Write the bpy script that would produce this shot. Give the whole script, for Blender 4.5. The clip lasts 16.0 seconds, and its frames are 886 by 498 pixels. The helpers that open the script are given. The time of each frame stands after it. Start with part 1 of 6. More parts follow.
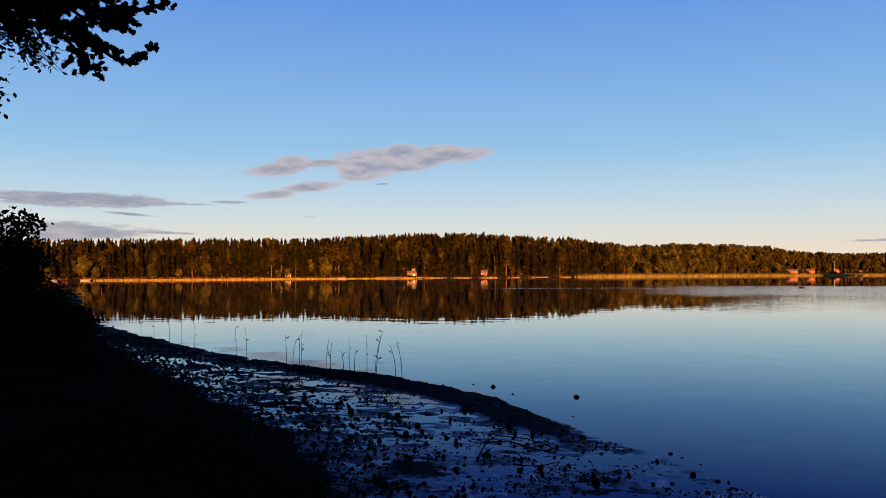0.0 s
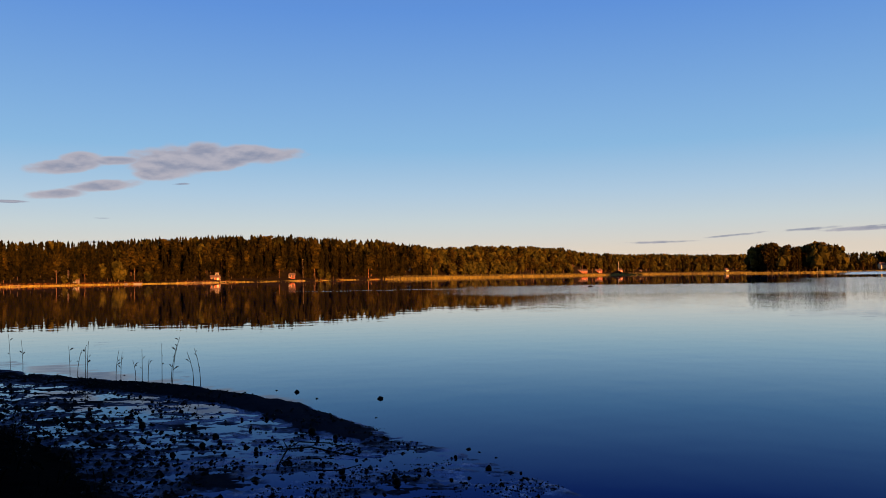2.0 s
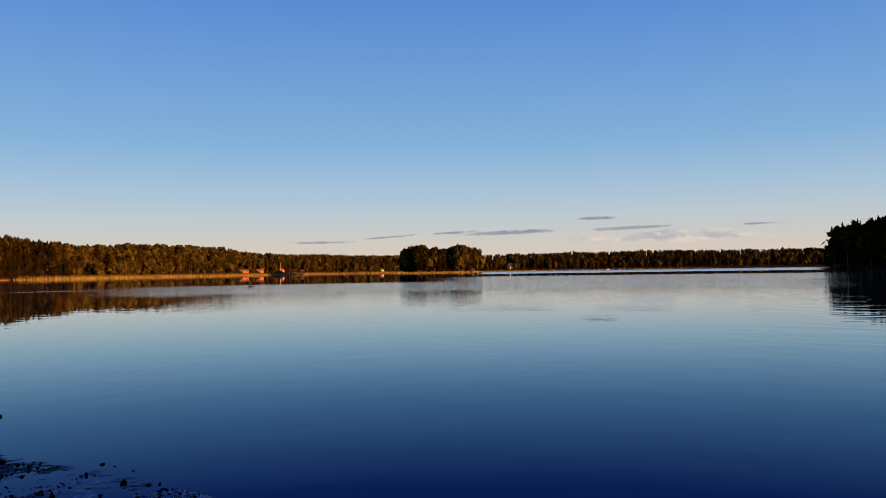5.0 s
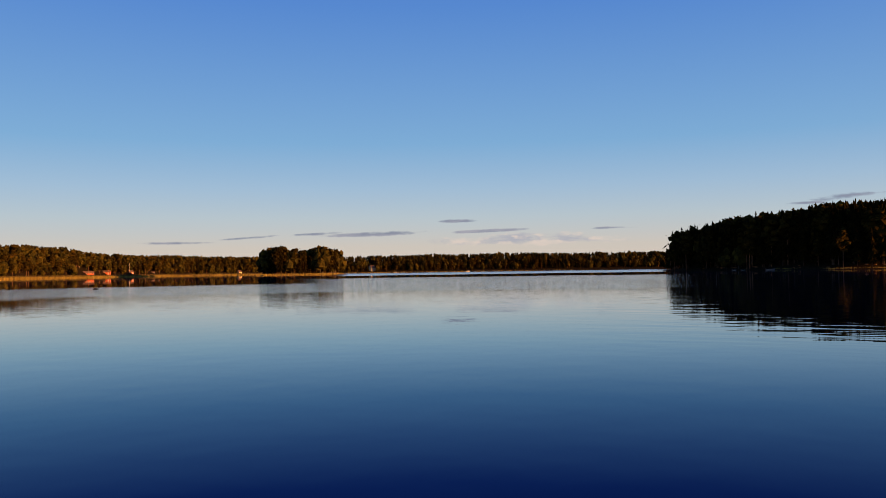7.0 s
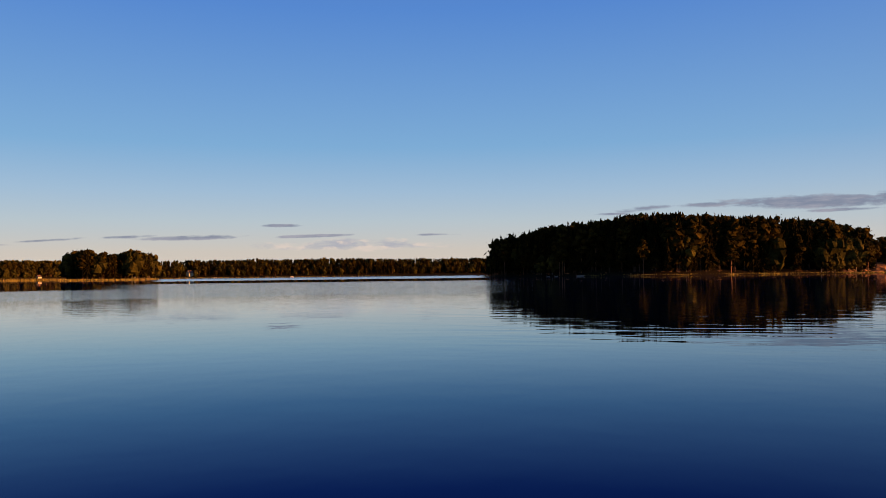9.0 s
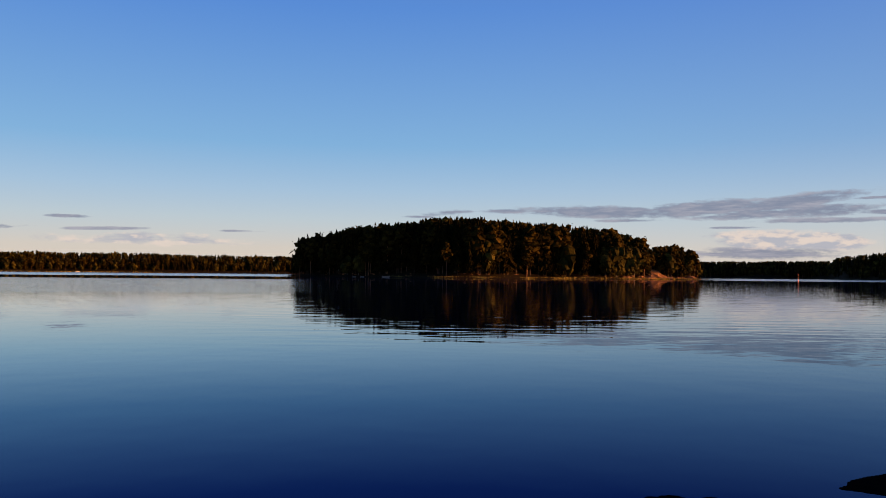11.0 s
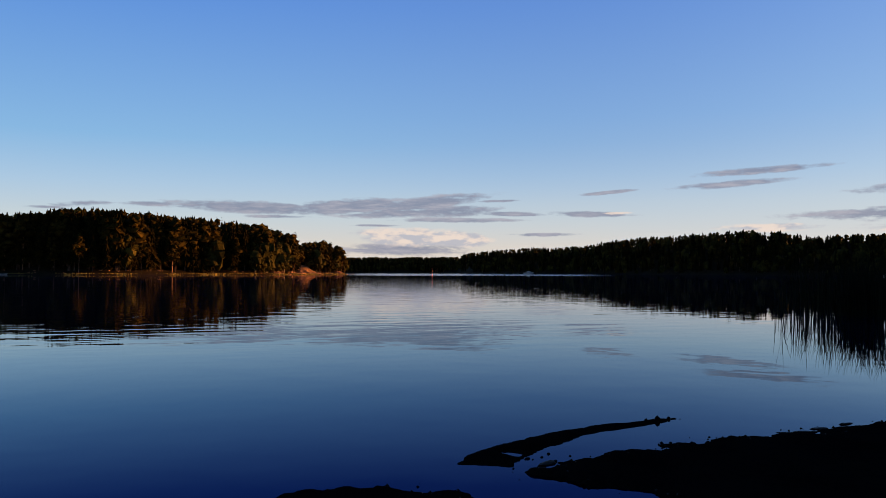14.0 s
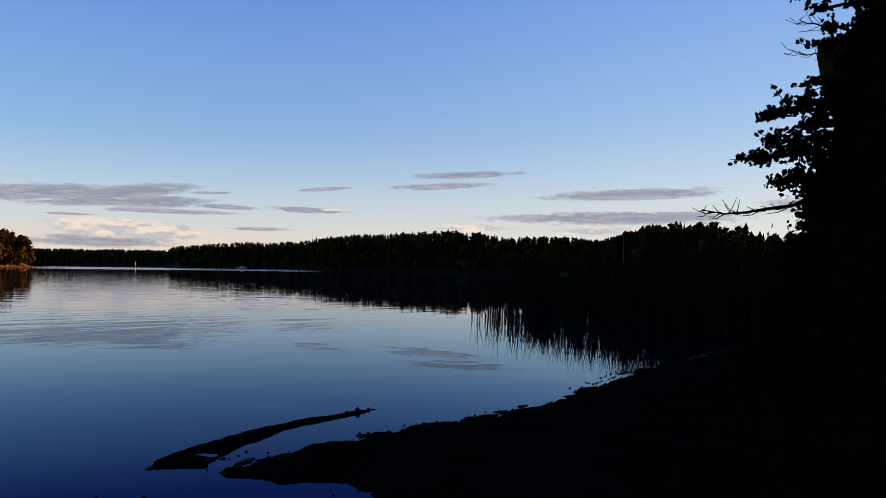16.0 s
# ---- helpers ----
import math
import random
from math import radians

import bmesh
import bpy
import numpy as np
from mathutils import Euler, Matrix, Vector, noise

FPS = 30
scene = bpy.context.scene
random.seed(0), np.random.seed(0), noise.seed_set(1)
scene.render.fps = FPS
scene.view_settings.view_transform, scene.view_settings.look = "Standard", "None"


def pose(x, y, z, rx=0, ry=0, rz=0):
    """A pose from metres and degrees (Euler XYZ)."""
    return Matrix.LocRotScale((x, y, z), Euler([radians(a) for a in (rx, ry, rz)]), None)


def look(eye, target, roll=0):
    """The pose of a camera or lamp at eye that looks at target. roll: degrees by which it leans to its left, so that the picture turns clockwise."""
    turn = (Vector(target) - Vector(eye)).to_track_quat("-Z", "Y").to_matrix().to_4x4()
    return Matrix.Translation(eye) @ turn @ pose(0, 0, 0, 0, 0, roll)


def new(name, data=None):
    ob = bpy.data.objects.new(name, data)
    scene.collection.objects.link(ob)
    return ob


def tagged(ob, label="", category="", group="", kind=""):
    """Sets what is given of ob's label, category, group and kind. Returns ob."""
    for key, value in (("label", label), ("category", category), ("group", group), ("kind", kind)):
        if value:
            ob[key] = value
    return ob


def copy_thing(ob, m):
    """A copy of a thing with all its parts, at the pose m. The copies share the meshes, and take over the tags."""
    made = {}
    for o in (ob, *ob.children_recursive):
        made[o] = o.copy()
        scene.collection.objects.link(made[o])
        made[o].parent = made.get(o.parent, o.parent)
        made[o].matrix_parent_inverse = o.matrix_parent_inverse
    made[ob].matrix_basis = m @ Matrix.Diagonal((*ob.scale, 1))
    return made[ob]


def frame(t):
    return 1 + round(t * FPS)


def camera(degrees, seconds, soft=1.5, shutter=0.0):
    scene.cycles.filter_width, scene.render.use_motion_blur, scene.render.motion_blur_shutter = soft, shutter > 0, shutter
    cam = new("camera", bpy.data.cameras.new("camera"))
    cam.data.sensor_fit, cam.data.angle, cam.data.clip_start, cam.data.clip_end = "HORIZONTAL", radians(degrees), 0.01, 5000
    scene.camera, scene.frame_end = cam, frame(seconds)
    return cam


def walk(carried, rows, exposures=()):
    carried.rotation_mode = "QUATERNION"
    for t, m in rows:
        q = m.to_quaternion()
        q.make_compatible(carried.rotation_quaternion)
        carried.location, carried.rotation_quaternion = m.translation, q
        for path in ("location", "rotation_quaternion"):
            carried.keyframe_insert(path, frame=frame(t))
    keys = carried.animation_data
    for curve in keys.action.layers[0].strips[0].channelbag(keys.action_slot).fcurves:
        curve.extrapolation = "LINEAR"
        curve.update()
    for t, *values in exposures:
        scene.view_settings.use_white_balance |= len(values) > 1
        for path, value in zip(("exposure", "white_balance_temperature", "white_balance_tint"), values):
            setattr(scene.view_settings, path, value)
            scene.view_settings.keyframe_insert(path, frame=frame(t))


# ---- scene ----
EXPOSURES = [(0.0, 1.96, 6980, 10), (1.5, 1.83, 6780, 10), (4.5, 1.68, 6550, 10), (8.0, 1.57, 6400, 10), (11.5, 1.71, 6450, 10), (13.5, 1.78, 6500, 10), (16.0, 1.9, 6800, 10)]
cam = camera(58.75, 16.0, 0.6)
EYE = 1.6  # height of the eye over the lake
# seconds, x, y, z from the first eye, then yaw, pitch and lean to the left in degrees
ROWS = [
    (0, 0.000, -0.000, -0.000, -0.00, 1.89, -0.16),
    (0.5, 0.012, -0.013, -0.000, -3.03, 2.01, -0.19),
    (1, 0.031, -0.003, 0.002, -5.63, 1.97, -0.54),
    (1.5, 0.055, 0.015, 0.006, -9.75, 2.01, -0.66),
    (2, 0.066, 0.017, 0.001, -13.87, 1.96, -0.83),
    (2.5, 0.083, 0.005, 0.006, -17.90, 1.87, -0.98),
    (3, 0.098, -0.013, 0.009, -21.92, 1.49, -0.75),
    (3.5, 0.110, -0.034, 0.007, -26.13, 1.67, -0.74),
    (4, 0.121, -0.067, 0.013, -30.26, 1.65, -0.65),
    (4.5, 0.135, -0.086, 0.016, -34.52, 1.62, -0.76),
    (7, 0.226, -0.070, 0.001, -48.15, 1.58, -0.82),
    (7.5, 0.240, -0.065, 0.000, -50.82, 1.68, -0.85),
    (8, 0.247, -0.062, 0.000, -53.77, 1.80, -0.84),
    (8.5, 0.251, -0.060, -0.000, -57.32, 1.84, -0.79),
    (11, 0.269, -0.053, -0.001, -74.83, 1.82, 0.53),
    (11.5, 0.288, -0.042, 0.001, -78.96, 1.89, 0.91),
    (12, 0.313, -0.058, 0.008, -83.26, 2.01, 0.99),
    (12.5, 0.338, -0.070, 0.012, -87.15, 2.09, 0.34),
    (13, 0.351, -0.096, 0.002, -91.29, 1.96, 0.57),
    (13.5, 0.367, -0.114, -0.001, -95.76, 1.75, 0.31),
    (14, 0.382, -0.135, 0.002, -99.89, 1.66, 0.17),
    (14.5, 0.391, -0.166, -0.008, -104.52, 1.36, 0.32),
    (15, 0.394, -0.206, -0.006, -110.06, 1.55, 0.43),
    (15.5, 0.391, -0.226, -0.004, -115.31, 1.41, 0.59),
    (16, 0.379, -0.246, -0.009, -120.41, 1.52, 0.82),
]
walk(cam, [(t, pose(x, y, EYE + z, 90 + pitch, 0, yaw) @ pose(0, 0, 0, 0, 0, roll)) for t, x, y, z, yaw, pitch, roll in ROWS], EXPOSURES)

# ---- light ----
SUN_AZ, SUN_EL = 167.0, 6.0  # clockwise from the first view, and above the horizon
PALE_AZ = 180.0  # where the clear sky is palest

world = bpy.data.worlds.new("evening_sky")
scene.world = world
world.use_nodes = True


class Nodes:
    """Short hand for building node trees."""

    def __init__(self, tree):
        self.tree = tree
        tree.nodes.clear()

    def add(self, kind, **sets):
        n = self.tree.nodes.new(kind)
        for key, value in sets.items():
            if key == "op":
                n.operation = value
            elif key == "blend":
                n.blend_type = value
            elif key == "clamp":
                n.use_clamp = value
        return n

    def put(self, socket, value):
        if hasattr(value, "is_linked"):
            self.tree.links.new(value, socket)
        elif value is not None:
            socket.default_value = value

    def math(self, op, a, b=None, c=None, clamp=False):
        n = self.add("ShaderNodeMath", op=op, clamp=clamp)
        for s, v in zip(n.inputs, (a, b, c)):
            self.put(s, v)
        return n.outputs[0]

    def vmath(self, op, a, b=None):
        n = self.add("ShaderNodeVectorMath", op=op)
        self.put(n.inputs[0], a)
        self.put(n.inputs[1], b)
        return n.outputs[0]

    def mix(self, fac, a, b, blend="MIX"):
        n = self.tree.nodes.new("ShaderNodeMix")
        n.data_type, n.blend_type = "RGBA", blend
        self.put(n.inputs[0], fac)
        self.put(n.inputs[6], a)
        self.put(n.inputs[7], b)
        return n.outputs[2]

    def noise(self, vector, scale, detail=3.0, rough=0.55, lac=2.0):
        n = self.add("ShaderNodeTexNoise")
        self.put(n.inputs["Vector"], vector)
        n.inputs["Scale"].default_value, n.inputs["Detail"].default_value = scale, detail
        n.inputs["Roughness"].default_value, n.inputs["Lacunarity"].default_value = rough, lac
        return n.outputs[0]

    def step(self, value, lo, hi, out_lo=0.0, out_hi=1.0):
        n = self.add("ShaderNodeMapRange")
        n.interpolation_type = "SMOOTHSTEP"
        self.put(n.inputs[0], value)
        for i, v in enumerate((lo, hi, out_lo, out_hi)):
            self.put(n.inputs[1 + i], v)
        return n.outputs[0]

    def split(self, vector):
        n = self.add("ShaderNodeSeparateXYZ")
        self.put(n.inputs[0], vector)
        return n.outputs

    def join(self, x, y, z):
        n = self.add("ShaderNodeCombineXYZ")
        for s, v in zip(n.inputs, (x, y, z)):
            self.put(s, v)
        return n.outputs[0]


def build_sky():
    n = Nodes(world.node_tree)
    out = n.add("ShaderNodeOutputWorld")
    back = n.add("ShaderNodeBackground")
    n.put(out.inputs[0], back.outputs[0])
    sky = n.add("ShaderNodeTexSky")
    sky.sky_type, sky.sun_disc = "NISHITA", False
    sky.sun_elevation, sky.sun_rotation = radians(SUN_EL), radians(SUN_AZ)
    sky.air_density, sky.dust_density, sky.ozone_density, sky.altitude = 1.0, 0.6, 1.6, 0
    way = n.add("ShaderNodeTexCoord").outputs["Generated"]
    x, y, z = n.split(way)
    az = n.math("MULTIPLY", n.math("ARCTAN2", x, y), 57.2958)
    el = n.math("MULTIPLY", n.math("ARCSINE", z), 57.2958)
    # wispy field, stretched along the horizon
    field = n.noise(n.join(n.math("MULTIPLY", az, 0.33), n.math("MULTIPLY", el, 2.2), 0.0), 1.0, 6.0, 0.62)
    fine = n.noise(n.join(n.math("MULTIPLY", az, 1.1), n.math("MULTIPLY", el, 3.0), 3.0), 1.0, 4.0, 0.6)
    wob = n.math("ADD", n.math("MULTIPLY", n.math("SUBTRACT", field, 0.5), 2.6), n.math("MULTIPLY", n.math("SUBTRACT", fine, 0.5), 1.4))

    # rounder billows for the heaped clouds
    lumps = n.noise(n.join(n.math("MULTIPLY", az, 0.4), n.math("MULTIPLY", el, 0.95), 7.0), 1.0, 5.0, 0.52)
    billow = n.math("MULTIPLY", n.math("SUBTRACT", lumps, 0.5), 3.0)
    above = n.noise(n.join(n.math("MULTIPLY", az, 0.4), n.math("MULTIPLY", n.math("ADD", el, 0.3), 0.95), 7.0), 1.0, 5.0, 0.52)

    def bank(banks):
        best = None
        for a0, e0, wa, we, tilt, body in banks:
            da = n.math("SUBTRACT", az, a0)
            de = n.math("SUBTRACT", n.math("SUBTRACT", el, e0), n.math("MULTIPLY", da, tilt))
            d = n.math("ADD", n.math("POWER", n.math("ABSOLUTE", n.math("DIVIDE", da, wa)), 2.0), n.math("POWER", n.math("ABSOLUTE", n.math("DIVIDE", de, we)), 2.0))
            f = n.math("SUBTRACT", body, d)
            best = f if best is None else n.math("MAXIMUM", best, f)
        return n.math("MAXIMUM", best, -1.5)

    grey = n.math("ADD", bank(GREY_CLOUDS), wob)
    lit = n.math("ADD", bank(LIT_CLOUDS), n.math("MULTIPLY", n.math("ADD", wob, billow), 0.7))
    puff = n.math("ADD", n.math("ADD", bank(PUFF_CLOUDS), billow), 0.35)
    # colour by height over the horizon, away from the sun and towards it
    up = n.math("SQRT", n.math("MULTIPLY", n.math("MAXIMUM", el, 0.0), 1 / 90.0), clamp=True)
    clear = []
    for stops in (SKY_AWAY, SKY_TOWARDS):
        ramp = n.add("ShaderNodeValToRGB")
        ramp.color_ramp.interpolation = "LINEAR"
        while len(ramp.color_ramp.elements) < len(stops):
            ramp.color_ramp.elements.new(0.5)
        for slot, (height, colour) in zip(ramp.color_ramp.elements, stops):
            slot.position, slot.color = math.sqrt(height / 90), (*colour, 1)
        n.put(ramp.inputs[0], up)
        clear.append(ramp.outputs[0])
    near_sun = n.math("COSINE", n.math("MULTIPLY", n.math("SUBTRACT", az, PALE_AZ), 0.0174533))
    base = n.mix(n.step(near_sun, -0.45, 0.96), clear[0], clear[1])
    # the clear sky is darkest a right angle from the sun
    dip = n.math("EXPONENT", n.math("MULTIPLY", n.math("POWER", n.math("ABSOLUTE", n.math("DIVIDE", n.math("SUBTRACT", az, PALE_AZ - 68), 23.0)), 2.0), -1.0))
    dim = n.math("SUBTRACT", 1.0, n.math("MULTIPLY", n.math("MULTIPLY", dip, n.step(el, 0.0, 10.0)), 0.17))
    base = n.mix(1.0, base, n.join(n.math("POWER", dim, 1.25), dim, n.math("POWER", dim, 0.55)), "MULTIPLY")
    glow = n.mix(1.0, sky.outputs[0], (NISHITA, NISHITA, NISHITA, 1), "MULTIPLY")
    base = n.mix(1.0, base, glow, "ADD")
    shade = n.mix(n.step(field, 0.40, 0.72), GREY_COLOUR, GREY_LIGHT)
    heaped = n.mix(n.step(n.math("SUBTRACT", lumps, above), -0.2, 0.2), PUFF_COLOUR, PUFF_LIGHT)
    heaped = n.mix(n.step(puff, 0.3, 1.3), PUFF_LIGHT, heaped)
    base = n.mix(n.math("MULTIPLY", n.step(puff, -0.15, 0.85), 0.88), base, heaped)
    base = n.mix(n.math("MULTIPLY", n.step(grey, -0.2, 0.75), 0.86), base, shade)
    base = n.mix(n.math("MULTIPLY", n.step(lit, -0.15, 0.75), 0.85), base, n.mix(n.step(n.math("SUBTRACT", lumps, above), -0.06, 0.08), LIT_SHADE, LIT_COLOUR))
    n.put(back.inputs[0], base)
    back.inputs[1].default_value = SKY_STRENGTH


SKY_STRENGTH, NISHITA = 0.3, 0.008
SKY_AWAY = [(0.0, (0.76, 0.62, 0.49)), (1.8, (0.655, 0.595, 0.53)), (3.9, (0.505, 0.59, 0.645)), (6.0, (0.375, 0.535, 0.705)), (9.2, (0.222, 0.44, 0.71)), (18.8, (0.099, 0.262, 0.67)), (40.0, (0.022, 0.075, 0.25)), (90.0, (0.010, 0.038, 0.13))]
SKY_TOWARDS = [(0.0, (0.67, 0.60, 0.53)), (1.8, (0.63, 0.61, 0.595)), (5.0, (0.52, 0.605, 0.68)), (7.0, (0.42, 0.565, 0.73)), (11.0, (0.285, 0.47, 0.75)), (19.0, (0.175, 0.34, 0.72)), (40.0, (0.026, 0.08, 0.26)), (90.0, (0.010, 0.038, 0.13))]
GREY_COLOUR, GREY_LIGHT = (0.21, 0.235, 0.33, 1), (0.40, 0.385, 0.45, 1)
PUFF_COLOUR, PUFF_LIGHT = (0.23, 0.245, 0.345, 1), (0.45, 0.42, 0.48, 1)
LIT_COLOUR, LIT_SHADE = (0.82, 0.68, 0.59, 1), (0.46, 0.46, 0.52, 1)
# azimuth, elevation, half widths, tilt, thickness
GREY_CLOUDS = [
    (-15.2, 5.15, 1.3, 0.12, 0.0, 0.85), (-4.6, 6.6, 0.8, 0.1, 0.06, 0.7), (-9.6, 4.2, 0.7, 0.06, 0.0, 0.7), (-25.0, 5.05, 6.4, 0.5, 0.0, 1.15), (-19.0, 4.95, 3.0, 0.1, 0.0, 0.7), (-22.0, 4.2, 2.2, 0.13, -0.06, 0.8),
    (-26.0, 2.95, 6.0, 0.7, -0.02, 1.0), (-19.6, 2.95, 2.4, 0.12, -0.02, 0.8), (-9.8, 2.6, 2.0, 0.08, 0.0, 0.6),
    (49.2, 3.6, 1.7, 0.13, 0.0, 0.9), (29.0, 2.15, 3.4, 0.12, 0.01, 0.66), (34.0, 2.5, 2.8, 0.11, 0.07, 0.7), (38.8, 2.75, 2.6, 0.13, 0.06, 0.74), (43.5, 2.75, 4.2, 0.2, 0.03, 0.78), (51.5, 2.85, 3.0, 0.14, 0.03, 0.8), (60.0, 2.9, 2.4, 0.1, 0.0, 0.5),
    (75.0, 4.45, 2.4, 0.22, 0.08, 0.75), (79.5, 4.6, 2.0, 0.2, 0.0, 0.85), (73.0, 4.15, 1.4, 0.12, 0.0, 0.75), (86.5, 4.5, 6.4, 0.45, -0.02, 1.1), (93.0, 4.7, 4.8, 0.55, 0.06, 1.1), (98.5, 4.95, 4.6, 0.5, 0.12, 1.1), (101.0, 3.75, 5.0, 0.2, 0.0, 0.85), (88.0, 3.9, 3.0, 0.14, 0.0, 0.75),
    (96.5, 4.25, 4.4, 0.34, 0.05, 0.95), (100.5, 4.4, 3.6, 0.45, 0.04, 1.0), (104.8, 4.2, 2.6, 0.2, -0.03, 0.95), (104.0, 5.15, 1.9, 0.11, 0.02, 0.85), (110.5, 4.15, 3.2, 0.24, -0.03, 0.95),
    (111.8, 5.68, 2.2, 0.14, 0.08, 0.95), (122.0, 6.9, 4.6, 0.26, 0.04, 0.95), (120.0, 6.05, 4.0, 0.26, 0.05, 0.95), (134.0, 5.5, 6.8, 0.42, 0.03, 1.0), (133.0, 3.85, 9.5, 0.5, 0.01, 1.0),
    (97.0, 1.6, 5.2, 0.5, 0.0, 0.9), (95.0, 3.35, 2.2, 0.1, 0.0, 0.7), (107.0, 2.7, 3.4, 0.16, 0.0, 0.7), (150.0, 4.6, 8.0, 0.7, 0.0, 1.0),
]
PUFF_CLOUDS = [
    (-0.6, 8.75, 3.6, 0.62, 0.01, 1.15), (-3.0, 8.75, 1.9, 0.66, 0.06, 1.2), (-5.2, 8.15, 2.5, 1.0, 0.08, 1.25), (-5.8, 7.4, 1.7, 0.55, 0.12, 1.1), (-2.2, 8.0, 2.4, 0.45, 0.12, 1.1), (-8.6, 8.05, 1.9, 0.3, 0.05, 0.9),
    (-11.9, 7.55, 2.3, 0.42, 0.13, 1.05), (-10.9, 8.15, 1.2, 0.4, 0.1, 0.9), (-9.4, 6.35, 2.2, 0.36, 0.13, 1.1), (-12.2, 5.75, 1.7, 0.3, 0.08, 1.05),
]
LIT_CLOUDS = [
    (98.2, 2.5, 4.8, 0.7, -0.03, 1.15), (101.6, 2.3, 1.6, 0.55, 0.0, 1.2), (112.4, 4.2, 1.2, 0.12, 0.0, 0.7), (122.5, 3.05, 4.0, 0.32, 0.0, 0.85),
    (134.0, 2.9, 8.0, 0.36, 0.0, 0.85), (54.0, 2.2, 9.0, 0.6, 0.0, 0.5),
]
build_sky()

sun = new("sun", bpy.data.lights.new("sun", "SUN"))
sun.data.energy, sun.data.angle, sun.data.color = 4.2, radians(0.6), (1.0, 0.40, 0.09)
a, e = radians(SUN_AZ), radians(SUN_EL)
sun.matrix_world = look((0, 0, 60), (-math.sin(a) * math.cos(e), -math.cos(a) * math.cos(e), 60 - math.sin(e)))


# ---- materials ----
def material(name, colour, rough=0.9, vary=0.35, scale=3.0, bump=0.0, colour2=None, rnd="object", spec=0.3, sheer=0.0):
    """A matt surface: two colours mingled at two scales, with relief; rnd varies it object by object or piece by piece."""
    m = bpy.data.materials.new(name)
    m.use_nodes = True
    n = Nodes(m.node_tree)
    out = n.add("ShaderNodeOutputMaterial")
    p = n.add("ShaderNodeBsdfPrincipled")
    where = n.add("ShaderNodeTexCoord").outputs["Object"]
    coarse, grain = n.noise(where, scale * 0.17, 3), n.noise(where, scale, 5)
    blend = n.math("ADD", n.math("MULTIPLY", coarse, 0.6), n.math("MULTIPLY", grain, 0.4))
    c2 = colour2 or tuple(c * (1 - vary) for c in colour)
    tone = n.mix(n.step(blend, 0.4, 0.6), (*colour, 1), (*c2, 1))
    r = n.add("ShaderNodeObjectInfo").outputs["Random"] if rnd == "object" else n.add("ShaderNodeNewGeometry").outputs["Random Per Island"]
    tone = n.mix(1.0, tone, n.mix(r, (1 - vary, 1 - vary, 1 - vary, 1), (1 + vary, 1 + vary * 0.8, 1 + vary * 0.5, 1)), "MULTIPLY")
    n.put(p.inputs["Base Color"], tone)
    p.inputs["Roughness"].default_value = rough
    p.inputs["Specular IOR Level"].default_value = spec
    if bump:
        b = n.add("ShaderNodeBump")
        b.inputs["Strength"].default_value, b.inputs["Distance"].default_value = 0.6, bump
        n.put(b.inputs["Height"], grain)
        n.put(p.inputs["Normal"], b.outputs[0])
    if sheer:
        t = n.add("ShaderNodeBsdfTranslucent")
        n.put(t.inputs[0], tone)
        mixed = n.add("ShaderNodeMixShader")
        mixed.inputs[0].default_value = sheer
        n.put(mixed.inputs[1], p.outputs[0])
        n.put(mixed.inputs[2], t.outputs[0])
        n.put(out.inputs[0], mixed.outputs[0])
    else:
        n.put(out.inputs[0], p.outputs[0])
    return m


